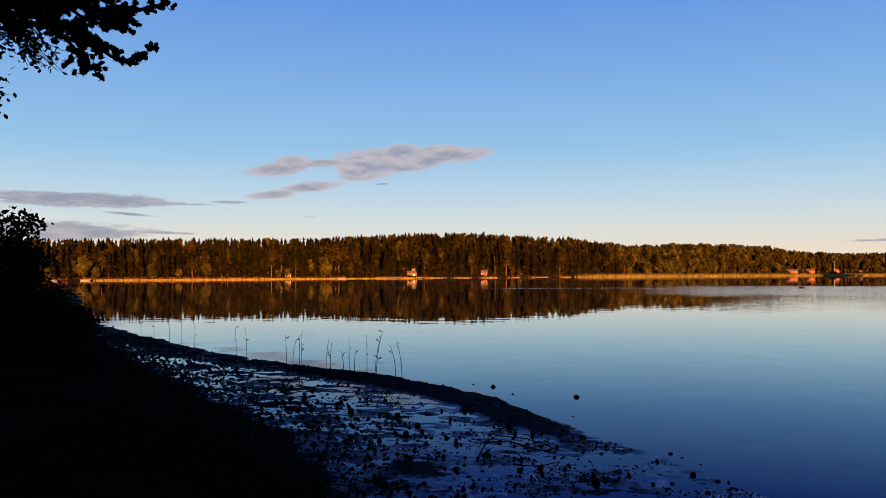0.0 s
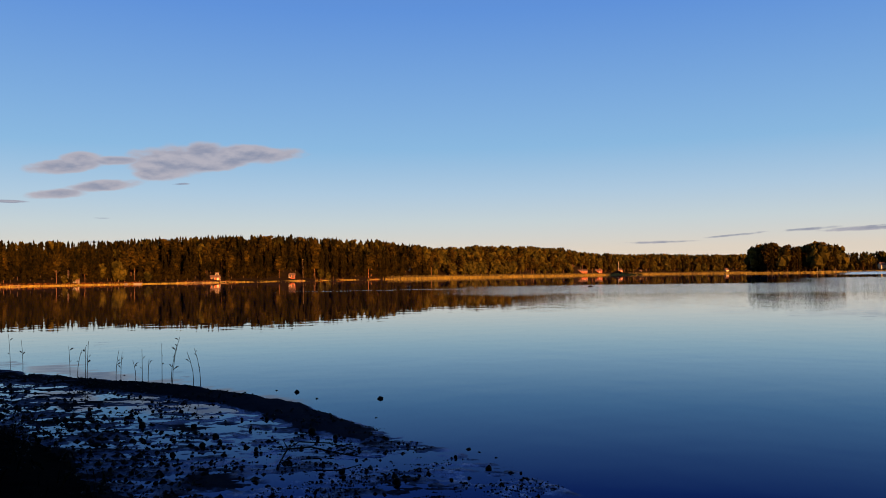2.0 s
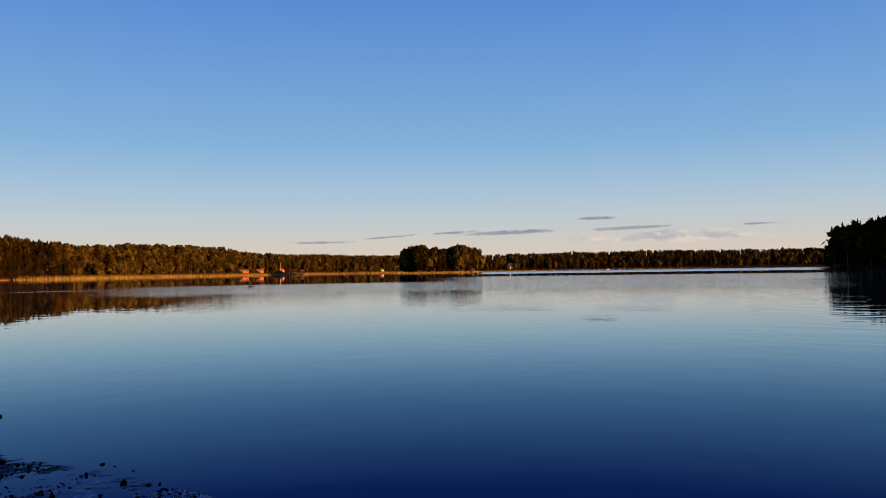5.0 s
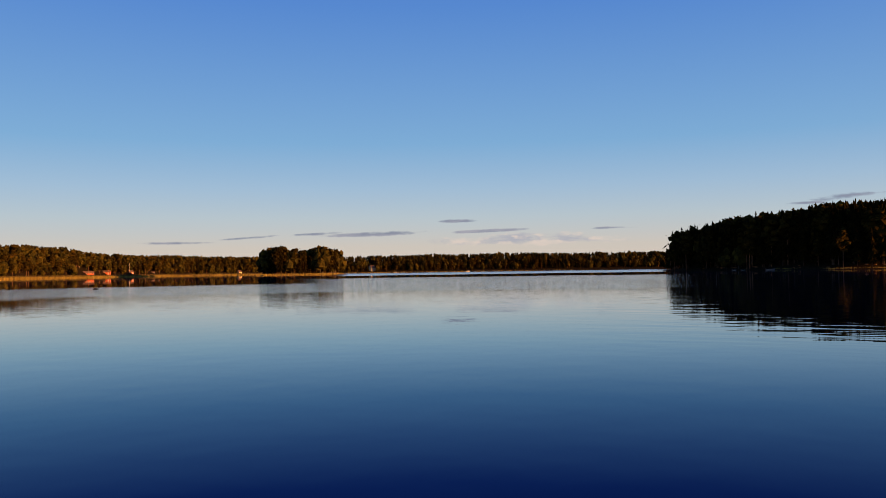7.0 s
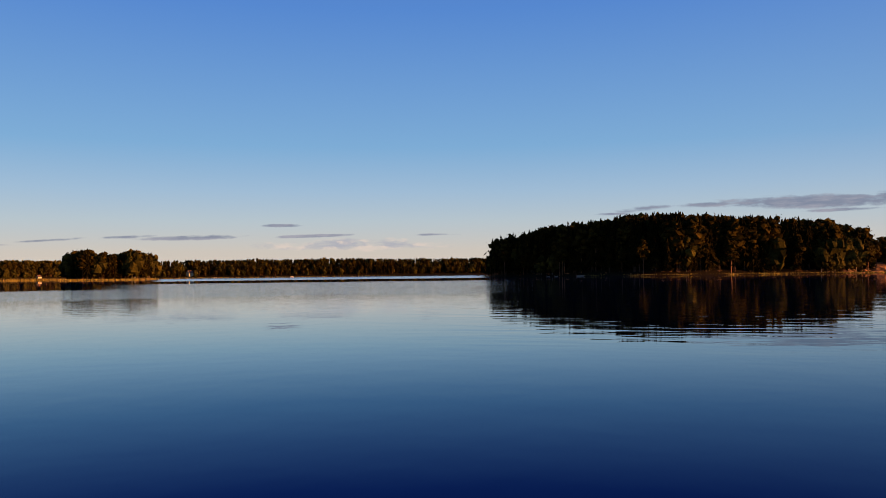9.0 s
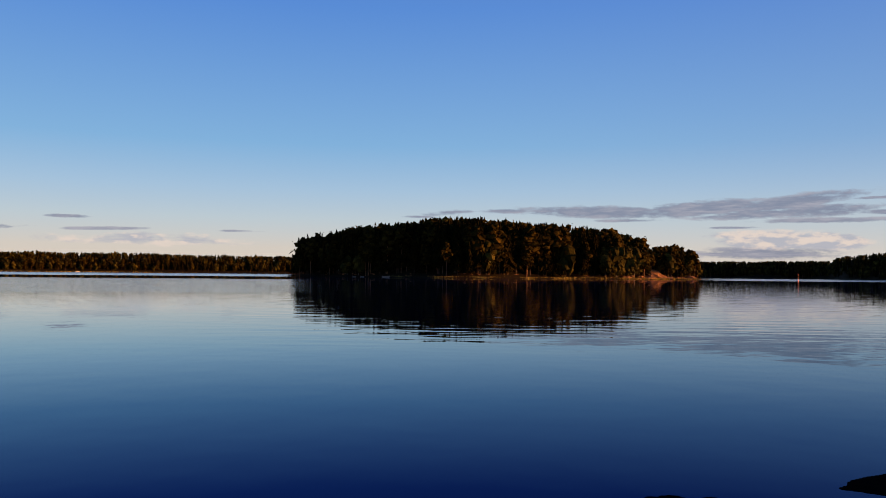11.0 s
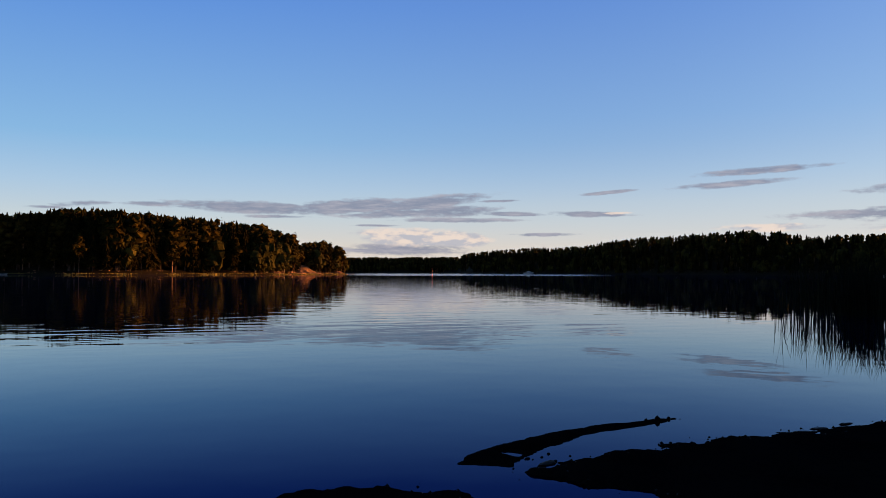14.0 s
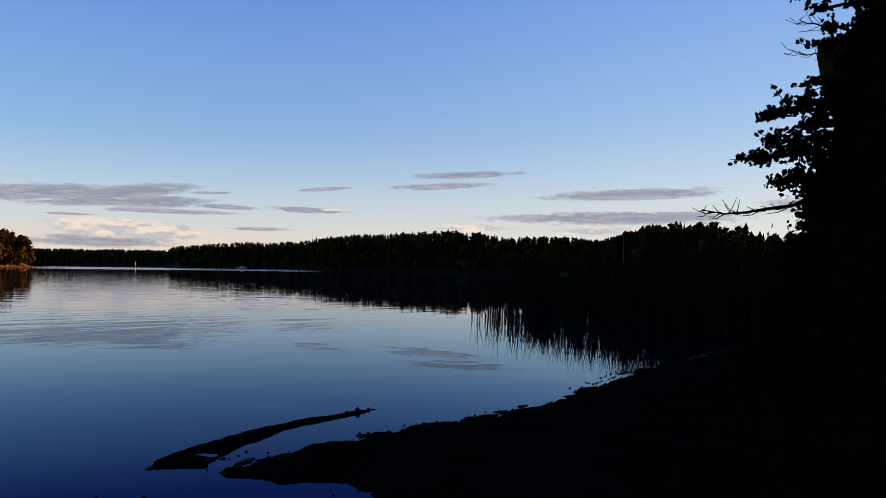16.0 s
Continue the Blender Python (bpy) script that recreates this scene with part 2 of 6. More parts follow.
def water_material():
    m = bpy.data.materials.new("lake_water")
    m.use_nodes = True
    n = Nodes(m.node_tree)
    out = n.add("ShaderNodeOutputMaterial")
    deep = n.add("ShaderNodeBsdfDiffuse")
    deep.inputs[0].default_value = (0.0003, 0.0012, 0.005, 1)
    gloss = n.add("ShaderNodeBsdfGlossy")
    facing = n.add("ShaderNodeFresnel")
    facing.inputs["IOR"].default_value = 1.33
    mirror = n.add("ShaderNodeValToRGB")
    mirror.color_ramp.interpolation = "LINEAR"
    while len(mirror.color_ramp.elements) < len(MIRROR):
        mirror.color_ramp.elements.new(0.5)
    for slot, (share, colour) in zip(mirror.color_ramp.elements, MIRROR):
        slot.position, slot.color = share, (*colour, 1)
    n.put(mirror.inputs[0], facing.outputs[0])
    where = n.add("ShaderNodeNewGeometry").outputs["Position"]
    x, y, z = n.split(where)
    r = n.math("SQRT", n.math("ADD", n.math("MULTIPLY", x, x), n.math("MULTIPLY", y, y)))
    az = n.math("MULTIPLY", n.math("ARCTAN2", x, y), 57.2958)
    # reflection painted darker by bearing up to 110 degrees, partly restored by 140
    sheen = n.math("MULTIPLY", n.step(az, 42.0, 110.0, 1.0, 0.74), n.step(az, 112.0, 140.0, 1.0, 1.2))
    n.put(gloss.inputs["Color"], n.mix(1.0, mirror.outputs[0], n.join(sheen, sheen, n.math("POWER", sheen, 0.8)), "MULTIPLY"))
    wander = n.noise(n.join(n.math("MULTIPLY", az, 0.12), n.math("MULTIPLY", n.math("LOGARITHM", n.math("MAXIMUM", r, 1.0), 2.718), 4.0), 0.0), 1.0, 4, 0.6)
    lr = n.math("ADD", n.math("LOGARITHM", n.math("MAXIMUM", r, 1.0), 10.0), n.math("MULTIPLY", n.math("SUBTRACT", wander, 0.5), 0.12))

    def belt(r0, r1, soft, a0, a1, asoft):
        b = n.math("MULTIPLY", n.step(lr, math.log10(r0) - soft, math.log10(r0) + soft), n.step(lr, math.log10(r1) - soft, math.log10(r1) + soft, 1.0, 0.0))
        return n.math("MULTIPLY", b, n.math("MULTIPLY", n.step(az, a0 - asoft, a0 + asoft), n.step(az, a1 - asoft, a1 + asoft, 1.0, 0.0)))

    breeze = None
    for args in BREEZES:
        b = n.math("MULTIPLY", belt(*args[1:]), args[0])
        breeze = b if breeze is None else n.math("MAXIMUM", breeze, b)
    # lazy swell everywhere, long low waves running in from the island, small ripples where the breeze touches
    swell = n.noise(n.vmath("MULTIPLY", where, (0.9, 0.9, 0.0)), 1.0, 2, 0.5)
    u = n.math("ADD", n.math("MULTIPLY", x, 0.974), n.math("MULTIPLY", y, 0.225))
    v = n.math("SUBTRACT", n.math("MULTIPLY", y, 0.974), n.math("MULTIPLY", x, 0.225))
    roller = n.noise(n.join(n.math("MULTIPLY", u, 1.0), n.math("MULTIPLY", v, 0.3), 0.0), 1.0, 2, 0.45)
    ripple = n.noise(where, 0.8, 4, 0.62)
    b1 = n.add("ShaderNodeBump")
    b1.inputs["Strength"].default_value, b1.inputs["Distance"].default_value = 1.0, 0.003
    n.put(b1.inputs["Height"], swell)
    b3 = n.add("ShaderNodeBump")
    b3.inputs["Distance"].default_value = 0.011
    n.put(b3.inputs["Strength"], n.math("MULTIPLY", n.step(r, 12.0, 24.0), n.math("MULTIPLY", n.step(az, 52, 66), n.step(az, 96, 125, 1.0, 0.3))))
    n.put(b3.inputs["Height"], roller)
    n.put(b3.inputs["Normal"], b1.outputs[0])
    b2 = n.add("ShaderNodeBump")
    b2.inputs["Distance"].default_value = 0.05
    n.put(b2.inputs["Strength"], breeze)
    n.put(b2.inputs["Height"], ripple)
    n.put(b2.inputs["Normal"], b3.outputs[0])
    n.put(gloss.inputs["Roughness"], n.math("MULTIPLY", breeze, 0.15))
    n.put(gloss.inputs["Normal"], b2.outputs[0])
    n.put(facing.inputs["Normal"], b2.outputs[0])
    both = n.add("ShaderNodeAddShader")
    n.put(both.inputs[0], deep.outputs[0])
    n.put(both.inputs[1], gloss.outputs[0])
    n.put(out.inputs[0], both.outputs[0])
    return m


# strength, near and far edge in metres, softness, first and last azimuth, softness
BREEZES = [(0.55, 62, 118, 0.05, 15, 66, 5), (0.22, 34, 70, 0.08, 20, 66, 4), (0.10, 36, 84, 0.05, 60, 76, 5), (1.0, 320, 900, 0.02, 40.5, 64, 1), (0.6, 100, 200, 0.03, 38, 66, 3), (0.8, 330, 700, 0.02, 93, 112, 3), (0.16, 84, 108, 0.04, 3, 16, 5), (0.6, 92, 97, 0.01, 2, 20, 3)]
# how much the water mirrors, steep to grazing; steeper reflections painted darker and bluer
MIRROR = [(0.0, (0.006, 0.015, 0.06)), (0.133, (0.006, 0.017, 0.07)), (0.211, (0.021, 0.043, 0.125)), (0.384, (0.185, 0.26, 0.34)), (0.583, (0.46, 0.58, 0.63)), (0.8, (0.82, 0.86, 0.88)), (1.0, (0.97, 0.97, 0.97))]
WATER = water_material()


def mud_material():
    """Peaty mud, its shade put into a near-black colour, glistening where it lies low and wet."""
    m = bpy.data.materials.new("wet_mud")
    m.use_nodes = True
    n = Nodes(m.node_tree)
    out = n.add("ShaderNodeOutputMaterial")
    p = n.add("ShaderNodeBsdfDiffuse")
    sheen = n.add("ShaderNodeBsdfGlossy")
    # blue of the mirrored sky is painted into the gloss colour
    sheen.inputs["Color"].default_value, sheen.inputs["Roughness"].default_value = (0.38, 0.50, 0.92, 1), 0.24
    where = n.add("ShaderNodeNewGeometry").outputs["Position"]
    x, y, z = n.split(where)
    coarse, grain = n.noise(where, 1.3, 4), n.noise(where, 22, 5)
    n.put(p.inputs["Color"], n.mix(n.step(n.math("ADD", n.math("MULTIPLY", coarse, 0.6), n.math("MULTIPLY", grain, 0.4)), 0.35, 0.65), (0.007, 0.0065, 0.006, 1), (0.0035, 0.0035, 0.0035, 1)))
    wet = n.math("MULTIPLY", n.step(n.math("ADD", z, n.math("MULTIPLY", n.math("SUBTRACT", grain, 0.5), 0.034)), 0.004, 0.022, 1.0, 0.0), n.math("MULTIPLY", n.step(coarse, 0.32, 0.6), n.step(x, 2.6, 4.0, 1.0, 0.0)))
    b = n.add("ShaderNodeBump")
    b.inputs["Strength"].default_value, b.inputs["Distance"].default_value = 0.8, 0.012
    n.put(b.inputs["Height"], grain)
    n.put(p.inputs["Normal"], b.outputs[0])
    n.put(sheen.inputs["Normal"], b.outputs[0])
    both = n.add("ShaderNodeMixShader")
    # sheen painted by place: a faint floor, and a share that grows along x
    n.put(both.inputs[0], n.math("MULTIPLY", n.math("MAXIMUM", wet, n.step(x, 1.5, 3.0, 0.05, 0.0)), n.step(x, -1.8, 1.0, 0.09, 0.33)))
    n.put(both.inputs[1], p.outputs[0])
    n.put(both.inputs[2], sheen.outputs[0])
    n.put(out.inputs[0], both.outputs[0])
    return m


MUD = mud_material()
# near bank soil: darker copy of the forest floor with tree shade in its colour
SHADEPEAT = material("shade_dark_peat", (0.006, 0.0055, 0.005), 0.95, 0.3, 6.0, 0.01, (0.0035, 0.0035, 0.003), spec=0.0)
SOIL = material("forest_floor", (0.02, 0.014, 0.007), 0.95, 0.3, 2.0, 0.02, (0.012, 0.009, 0.005), spec=0.02)
ROCK = material("granite", (0.3, 0.15, 0.07), 0.9, 0.35, 2.5, 0.03, (0.12, 0.06, 0.03), rnd="piece", spec=0.1)
# stones darkened like the mud, with the beach's shade in their colour
PEBBLE = material("shade_dark_wet_stone", (0.008, 0.0075, 0.007), 0.7, 0.4, 20, 0.002, spec=0.06)
SPRUCE = material("spruce_needles", (0.017, 0.0125, 0.0022), 0.9, 0.5, 1.2, 0, (0.004, 0.004, 0.0012), rnd="piece", sheer=0.1, spec=0.02)
PINE = material("pine_needles", (0.040, 0.027, 0.0045), 0.9, 0.55, 1.2, 0, (0.013, 0.011, 0.0025), rnd="piece", sheer=0.12, spec=0.02)
LEAF = material("broad_leaves", (0.054, 0.044, 0.008), 0.8, 0.55, 1.2, 0, (0.018, 0.018, 0.0045), rnd="piece", sheer=0.15, spec=0.03)
BARK = material("brown_bark", (0.08, 0.055, 0.04), 0.95, 0.3, 6, 0.02, spec=0.05)
PINEBARK = material("orange_pine_bark", (0.2, 0.1, 0.05), 0.95, 0.3, 6, 0.02, (0.1, 0.06, 0.04), spec=0.05)
BIRCH = material("birch_bark", (0.22, 0.19, 0.15), 0.8, 0.3, 8, 0.0, (0.12, 0.1, 0.09), spec=0.1)
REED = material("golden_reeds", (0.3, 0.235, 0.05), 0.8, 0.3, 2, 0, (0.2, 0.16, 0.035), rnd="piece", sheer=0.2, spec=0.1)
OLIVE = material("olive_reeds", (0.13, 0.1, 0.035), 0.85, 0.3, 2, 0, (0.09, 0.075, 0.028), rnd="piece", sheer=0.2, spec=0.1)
# reeds of the bay, green taken down to near black for the shade there
REEDSHADE = material("shade_dark_green_reeds", (0.012, 0.013, 0.006), 0.9, 0.3, 2, 0, (0.008, 0.009, 0.005), rnd="piece", spec=0.03)


# ---- numbers for the land ----
def fbm(x, y, octaves=4, seed=0):
    """Value noise from -1 to 1, for arrays."""
    total, amp, norm = np.zeros_like(x, dtype=float), 1.0, 0.0
    for o in range(octaves):
        xi, yi = np.floor(x).astype(np.int64), np.floor(y).astype(np.int64)
        fx, fy = x - xi, y - yi
        fx, fy = fx * fx * (3 - 2 * fx), fy * fy * (3 - 2 * fy)

        def lattice(i, j):
            h = (i * 374761393 + j * 668265263 + (seed + o) * 1442695041) & 0xFFFFFFFF
            h = ((h ^ (h >> 13)) * 1274126177) & 0xFFFFFFFF
            return ((h ^ (h >> 16)) & 0xFFFF) / 32767.5 - 1.0

        v = (lattice(xi, yi) * (1 - fx) + lattice(xi + 1, yi) * fx) * (1 - fy) + (lattice(xi, yi + 1) * (1 - fx) + lattice(xi + 1, yi + 1) * fx) * fy
        total += amp * v
        norm += amp
        x, y, amp = x * 2.03 + 17.1, y * 2.03 - 9.7, amp * 0.5
    return total / norm


def inside_distance(px, py, poly):
    """Signed distance to a closed outline, positive inside."""
    poly = np.array(poly, float)
    best = np.full(px.shape, 1e9)
    inside = np.zeros(px.shape, bool)
    for (ax, ay), (bx, by) in zip(poly, np.roll(poly, -1, 0)):
        ex, ey = bx - ax, by - ay
        k = np.clip(((px - ax) * ex + (py - ay) * ey) / (ex * ex + ey * ey + 1e-9), 0, 1)
        best = np.minimum(best, np.hypot(px - ax - k * ex, py - ay - k * ey))
        cross = (ay > py) != (by > py)
        inside ^= cross & (px < (bx - ax) * (py - ay) / (by - ay + 1e-12) + ax)
    return np.where(inside, best, -best)


def polar(az, r):
    return (r * math.sin(radians(az)), r * math.cos(radians(az)))


# far shore all round: azimuth, distance of the waterline, height of the tree tops above the lake
SHORE = np.array([
    (-180, 3, 3), (-60, 6, 4), (-42, 14, 6), (-36, 60, 15), (-33, 260, 14), (-26, 285, 14), (-20, 295, 15), (-15, 310, 16), (-9, 345, 18), (-3.5, 375, 21.5), (3, 425, 24.5), (9, 480, 24),
    (12.4, 545, 23), (13.2, 555, 21.5), (16.5, 620, 25.5), (18.5, 650, 26), (22, 720, 26), (25, 800, 22), (29, 880, 22.5), (35, 960, 21.5),
    (40.6, 990, 21), (46, 1000, 23.5), (55, 1000, 23.5), (64, 1020, 22.5), (80, 1200, 24), (94, 1250, 24.5), (101, 1180, 24.5), (102, 840, 23), (105.7, 740, 25), (109.7, 680, 24), (111.7, 640, 26.5),
    (116, 560, 27.5), (121, 500, 27), (125.2, 460, 21.5), (127.6, 430, 21.5), (131.6, 390, 17.5), (133.5, 320, 17.5), (135, 290, 18.5), (137, 250, 17), (140.7, 140, 9.2), (143.6, 110, 7.2), (148, 80, 6.2), (152, 50, 5), (180, 20, 5),
])
ISLAND_FRONT = [(63.8, 376), (66, 366), (70, 350), (73.6, 334), (75, 325), (77.5, 327), (80, 336), (85, 360), (89, 385), (92, 410), (93.3, 430)]
ISLAND_BACK = [(92.5, 470), (88, 490), (80, 470), (72, 440), (66, 420), (64.2, 400)]
ISLAND = [polar(*p) for p in ISLAND_FRONT + ISLAND_BACK]
ISLAND_TOP = np.array([(63.7, 15), (64.3, 20), (66.1, 23), (68, 25), (71.7, 27.5), (75.2, 29), (78, 28), (83.7, 27), (87, 26), (89, 22), (89.7, 18.5), (91, 19.5), (92.7, 17.5), (93.4, 9)])
POINT = [polar(*p) for p in ((35.1, 690), (36.2, 655), (38.2, 650), (40.4, 655), (40.9, 680), (40.2, 740), (36.2, 760), (35.1, 730))]
# near beach: waterline from the reedy bank past the eye to the shore with the reed bed
BEACH = [(-90, 120), (-34, 74), (-20, 44), (-14.2, 31.4), (-11.7, 26.8), (-8.6, 22.0), (-4.7, 16.4), (-2.7, 14.2), (-0.84, 12.5), (0.0, 11.3), (0.69, 10.1), (1.11, 8.9), (1.6, 7.6), (1.98, 6.7), (2.3, 5.8),
         (2.5, 4.6), (3.1, 3.2), (4.2, 1.6), (5.3, 0.6), (6.1, 0.0), (6.2, -0.3), (6.2, -0.7), (6.1, -1.1), (5.9, -1.3), (5.5, -1.42), (4.6, -1.5), (4.3, -1.9), (4.6, -2.5), (5.4, -2.66), (5.76, -2.55), (6.02, -2.39),
         (6.37, -1.89), (6.52, -1.84), (6.97, -2.54), (7.28, -3.48), (7.44, -4.26), (7.5, -5.1), (8.17, -6.6), (8.7, -7.7), (9.9, -9.6), (10.2, -10.7), (11.7, -14.1), (17, -20), (33, -38), (60, -68), (105, -112), (160, -165), (120, -250), (-200, -250), (-200, 60)]
SPIT = [(6.85, -1.4), (7.3, -1.66), (7.6, -2.02), (8.01, -2.6), (8.29, -3.2), (8.42, -3.75), (8.56, -4.2), (8.4, -4.0), (8.16, -3.63), (8.01, -3.25), (7.76, -2.81), (7.42, -2.37), (6.95, -1.97), (6.68, -1.82)]
VEGETATION = [(-60, 80), (-20, 42), (-15.5, 31), (-11.8, 24.5), (-7.7, 18.4), (-3.8, 11.7), (-1.94, 8.9), (-1.19, 7.4), (-0.6, 5.7), (0.3, 3.5), (1.0, 1.5), (2.6, -1.5), (4.0, -4.0), (6.2, -8.0), (8.5, -13), (14, -21), (32, -42), (58, -70), (102, -114), (150, -165), (110, -240), (-200, -240), (-200, 60)]
# centre of an unseen hill, added to cast shade
SHADEHILL = (10.0, -150.0)


def stand_height(az, top):
    """How tall the trees grow along the far shore: tall spruces in the west, low woods on the hills."""
    return np.where(az < 13, 0.6 * top, np.where(az < 41, 12.5, np.where(az < 100, 11.5, np.where(az < 133, 9.0, 0.8 * top))))


def land(x, y):
    """Height of the ground, and how far inland a place is, for arrays."""
    r = np.hypot(x, y)
    az = np.degrees(np.arctan2(x, y))
    far_d = np.interp(az, SHORE[:, 0], SHORE[:, 1])
    wob = fbm(x * 0.03, y * 0.03, 3, 5) * np.clip(r * 0.006, 0, 2.5)
    s_far = np.where(r > 12, r - far_d + wob, -50.0)
    s_far = np.where((az > 141) | (az < -34), -50.0, s_far)
    top = np.interp(az, SHORE[:, 0], SHORE[:, 2])
    rise = np.clip(EYE + (top - EYE) * (far_d + 50) / far_d - np.where(az > 100, 0.6, 0.72) * stand_height(az, top), 0.4, 22)
    begin = np.where((az > 12.5) & (az < 40.5), 14.0, 5.0)
    h_far = np.where(s_far > 0, 0.25 + np.clip(s_far, 0, 6) * 0.12 + rise * np.clip((s_far - begin) / (54.0 - begin), 0, 1), np.maximum(-3.0, s_far * 0.06))
    h, s = h_far, s_far
    for poly, tops, lift in ((ISLAND, ISLAND_TOP, 19.0), (POINT, np.array([(30, 24), (45, 24)]), 21.0)):
        si = inside_distance(x, y, poly) + fbm(x * 0.06, y * 0.06, 3, 8) * 4
        up = np.clip(np.interp(az, tops[:, 0], tops[:, 1]) - lift, 0.5, 30)
        hi = np.where(si > 0, 0.15 + np.clip(si, 0, 3) * 0.15 + up * np.clip(si / 30.0, 0, 1), np.maximum(-3.0, si * 0.08))
        h, s = np.maximum(h, hi), np.maximum(s, si)
    near = r < 260
    xn, yn = x[near], y[near]
    rough = np.clip(r[near] / 12, 0.5, 3)
    edge = fbm(xn * 1.6, yn * 1.6, 4, 21) * 0.16 * rough + fbm(xn * 7, yn * 7, 3, 22) * np.where(az[near] > 60, 0.10, 0.035) + fbm(xn * 3.1, yn * 3.1, 3, 23) * np.where(az[near] > 96, 0.17, 0.0)
    sb = inside_distance(xn, yn, BEACH) + edge
    sv = inside_distance(xn, yn, VEGETATION) + edge * 2
    azn = az[near]
    # crest of dry mud along the left water's edge, wet flats behind it
    crest = np.clip(np.minimum((11 - azn) / 6, 1), 0, 1) * np.clip((azn + 15) / 10, 0.3, 1) * np.exp(-((sb - 0.38 * rough) / (0.38 * rough)) ** 4) * 0.055
    streak = fbm(xn * 1.7 - yn * 0.4, yn * 4.8 + xn, 3, 31) * 0.012 + fbm(xn * 5.5, yn * 16 + xn * 2, 3, 33) * 0.015 + fbm(xn * 17, yn * 26, 2, 35) * 0.011
    wet = streak + crest + 0.011 * np.clip((sv + 1.1) / 1.1, 0, 1) * np.clip((azn + 22) / 14, 0.1, 1) - 0.0015 + 0.007 * np.clip((azn - 3) / 8, 0, 1) * 0.3
    dry = 0.035 + 0.03 * np.clip(sb, 0, 3) + fbm(xn * 1.2, yn * 1.2, 4, 41) * 0.02
    left = np.clip((70 - azn) / 30, 0, 1) * np.clip((azn + 60) / 20, 0, 1)
    flat = np.where(left > 0, wet * left + dry * (1 - left), dry)
    bank = 0.05 + 0.10 * np.clip(sv, 0, 3) + 0.14 * np.clip(sv - 3, 0, 12) + fbm(xn * 0.8, yn * 0.8, 4, 51) * 0.06
    hn = np.where(sv > 0, np.maximum(flat, bank * np.clip(sv / 0.6, 0, 1) + flat * (1 - np.clip(sv / 0.6, 0, 1))), flat)
    hn = np.where(sb > 0, hn * np.clip(sb / 0.12 + 0.25, 0, 1), np.maximum(-1.5, sb * 0.10))
    ss = inside_distance(xn, yn, SPIT) + edge * 0.3 - 0.005
    hole = np.hypot((xn - 7.17) / 0.15, (yn + 1.93) / 0.11)
    hs = np.where(ss > 0, np.minimum(ss * 0.25, 0.03) + 0.004, ss * 0.1) - np.clip(1.15 - hole, 0, 1) * 0.08
    hn = np.where(ss > -0.4, np.maximum(hn, hs), hn)
    # the wooded hill behind the beach, unseen and added to block the low sun
    hn = hn + np.where(sb > 4, 8.0 * np.exp(-(((xn - SHADEHILL[0]) / 75) ** 2 + ((yn - SHADEHILL[1]) / 60) ** 2)) * np.clip((sb - 4) / 40, 0, 1), 0)
    h[near], s[near] = np.maximum(h[near], hn), np.maximum(s[near], sb)
    return h, s


def fast_mesh(name, verts, tris, mats, index=None, smooth=False):
    """A mesh from arrays of places and triangles."""
    verts, tris = np.asarray(verts, np.float32), np.asarray(tris, np.int32)
    me = bpy.data.meshes.new(name)
    me.vertices.add(len(verts))
    me.vertices.foreach_set("co", verts.ravel())
    me.loops.add(tris.size)
    me.loops.foreach_set("vertex_index", tris.ravel())
    me.polygons.add(len(tris))
    me.polygons.foreach_set("loop_start", np.arange(0, tris.size, tris.shape[1], dtype=np.int32))
    for m in mats:
        me.materials.append(m)
    if index is not None:
        me.polygons.foreach_set("material_index", np.asarray(index, np.int32))
    me.polygons.foreach_set("use_smooth", np.full(len(tris), smooth))
    me.update(calc_edges=True)
    return me


def ground_sheet():
    az = np.concatenate([np.arange(-34, 26, 0.3), np.arange(26, 84, 1.0), np.arange(84, 130, 0.22), np.arange(130, 150, 0.25), np.arange(150, 326, 4.0)])
    rr = np.concatenate([np.geomspace(0.02, 4.5, 24, endpoint=False), np.geomspace(4.5, 14, 200, endpoint=False), np.geomspace(14, 34, 45, endpoint=False), np.geomspace(34, 250, 44, endpoint=False), np.geomspace(250, 1400, 45, endpoint=False), np.geomspace(1400, 4500, 12)])
    A, R = np.meshgrid(np.radians(az), rr, indexing="ij")
    X, Y = (R * np.sin(A)).ravel(), (R * np.cos(A)).ravel()
    Z, S = land(X, Y)
    n, m = len(az), len(rr)
    i, j = np.meshgrid(np.arange(n), np.arange(m - 1), indexing="ij")
    k = (i + 1) % n
    quads = np.stack([i * m + j, i * m + j + 1, k * m + j + 1, k * m + j], -1).reshape(-1, 4)[:, ::-1]
    # close the middle under the eye
    c = len(X)
    verts = np.concatenate([np.stack([X, Y, Z], 1), [[0, 0, 0.1]]])
    r = np.hypot(X, Y)
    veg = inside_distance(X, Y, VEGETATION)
    # the near bank gets the soil with shade in its colour
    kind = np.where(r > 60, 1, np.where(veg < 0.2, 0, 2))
    me = fast_mesh("ground", verts, quads, [MUD, SOIL, SHADEPEAT], kind[quads[:, 0]], True)
    ob = tagged(new("ground", me), "dark wet mud beach running up to wooded shores", "ground", kind="structure")
    return ob


ground_sheet()

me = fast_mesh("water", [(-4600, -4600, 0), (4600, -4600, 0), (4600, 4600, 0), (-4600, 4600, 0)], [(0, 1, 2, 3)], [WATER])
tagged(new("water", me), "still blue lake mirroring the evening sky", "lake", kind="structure")


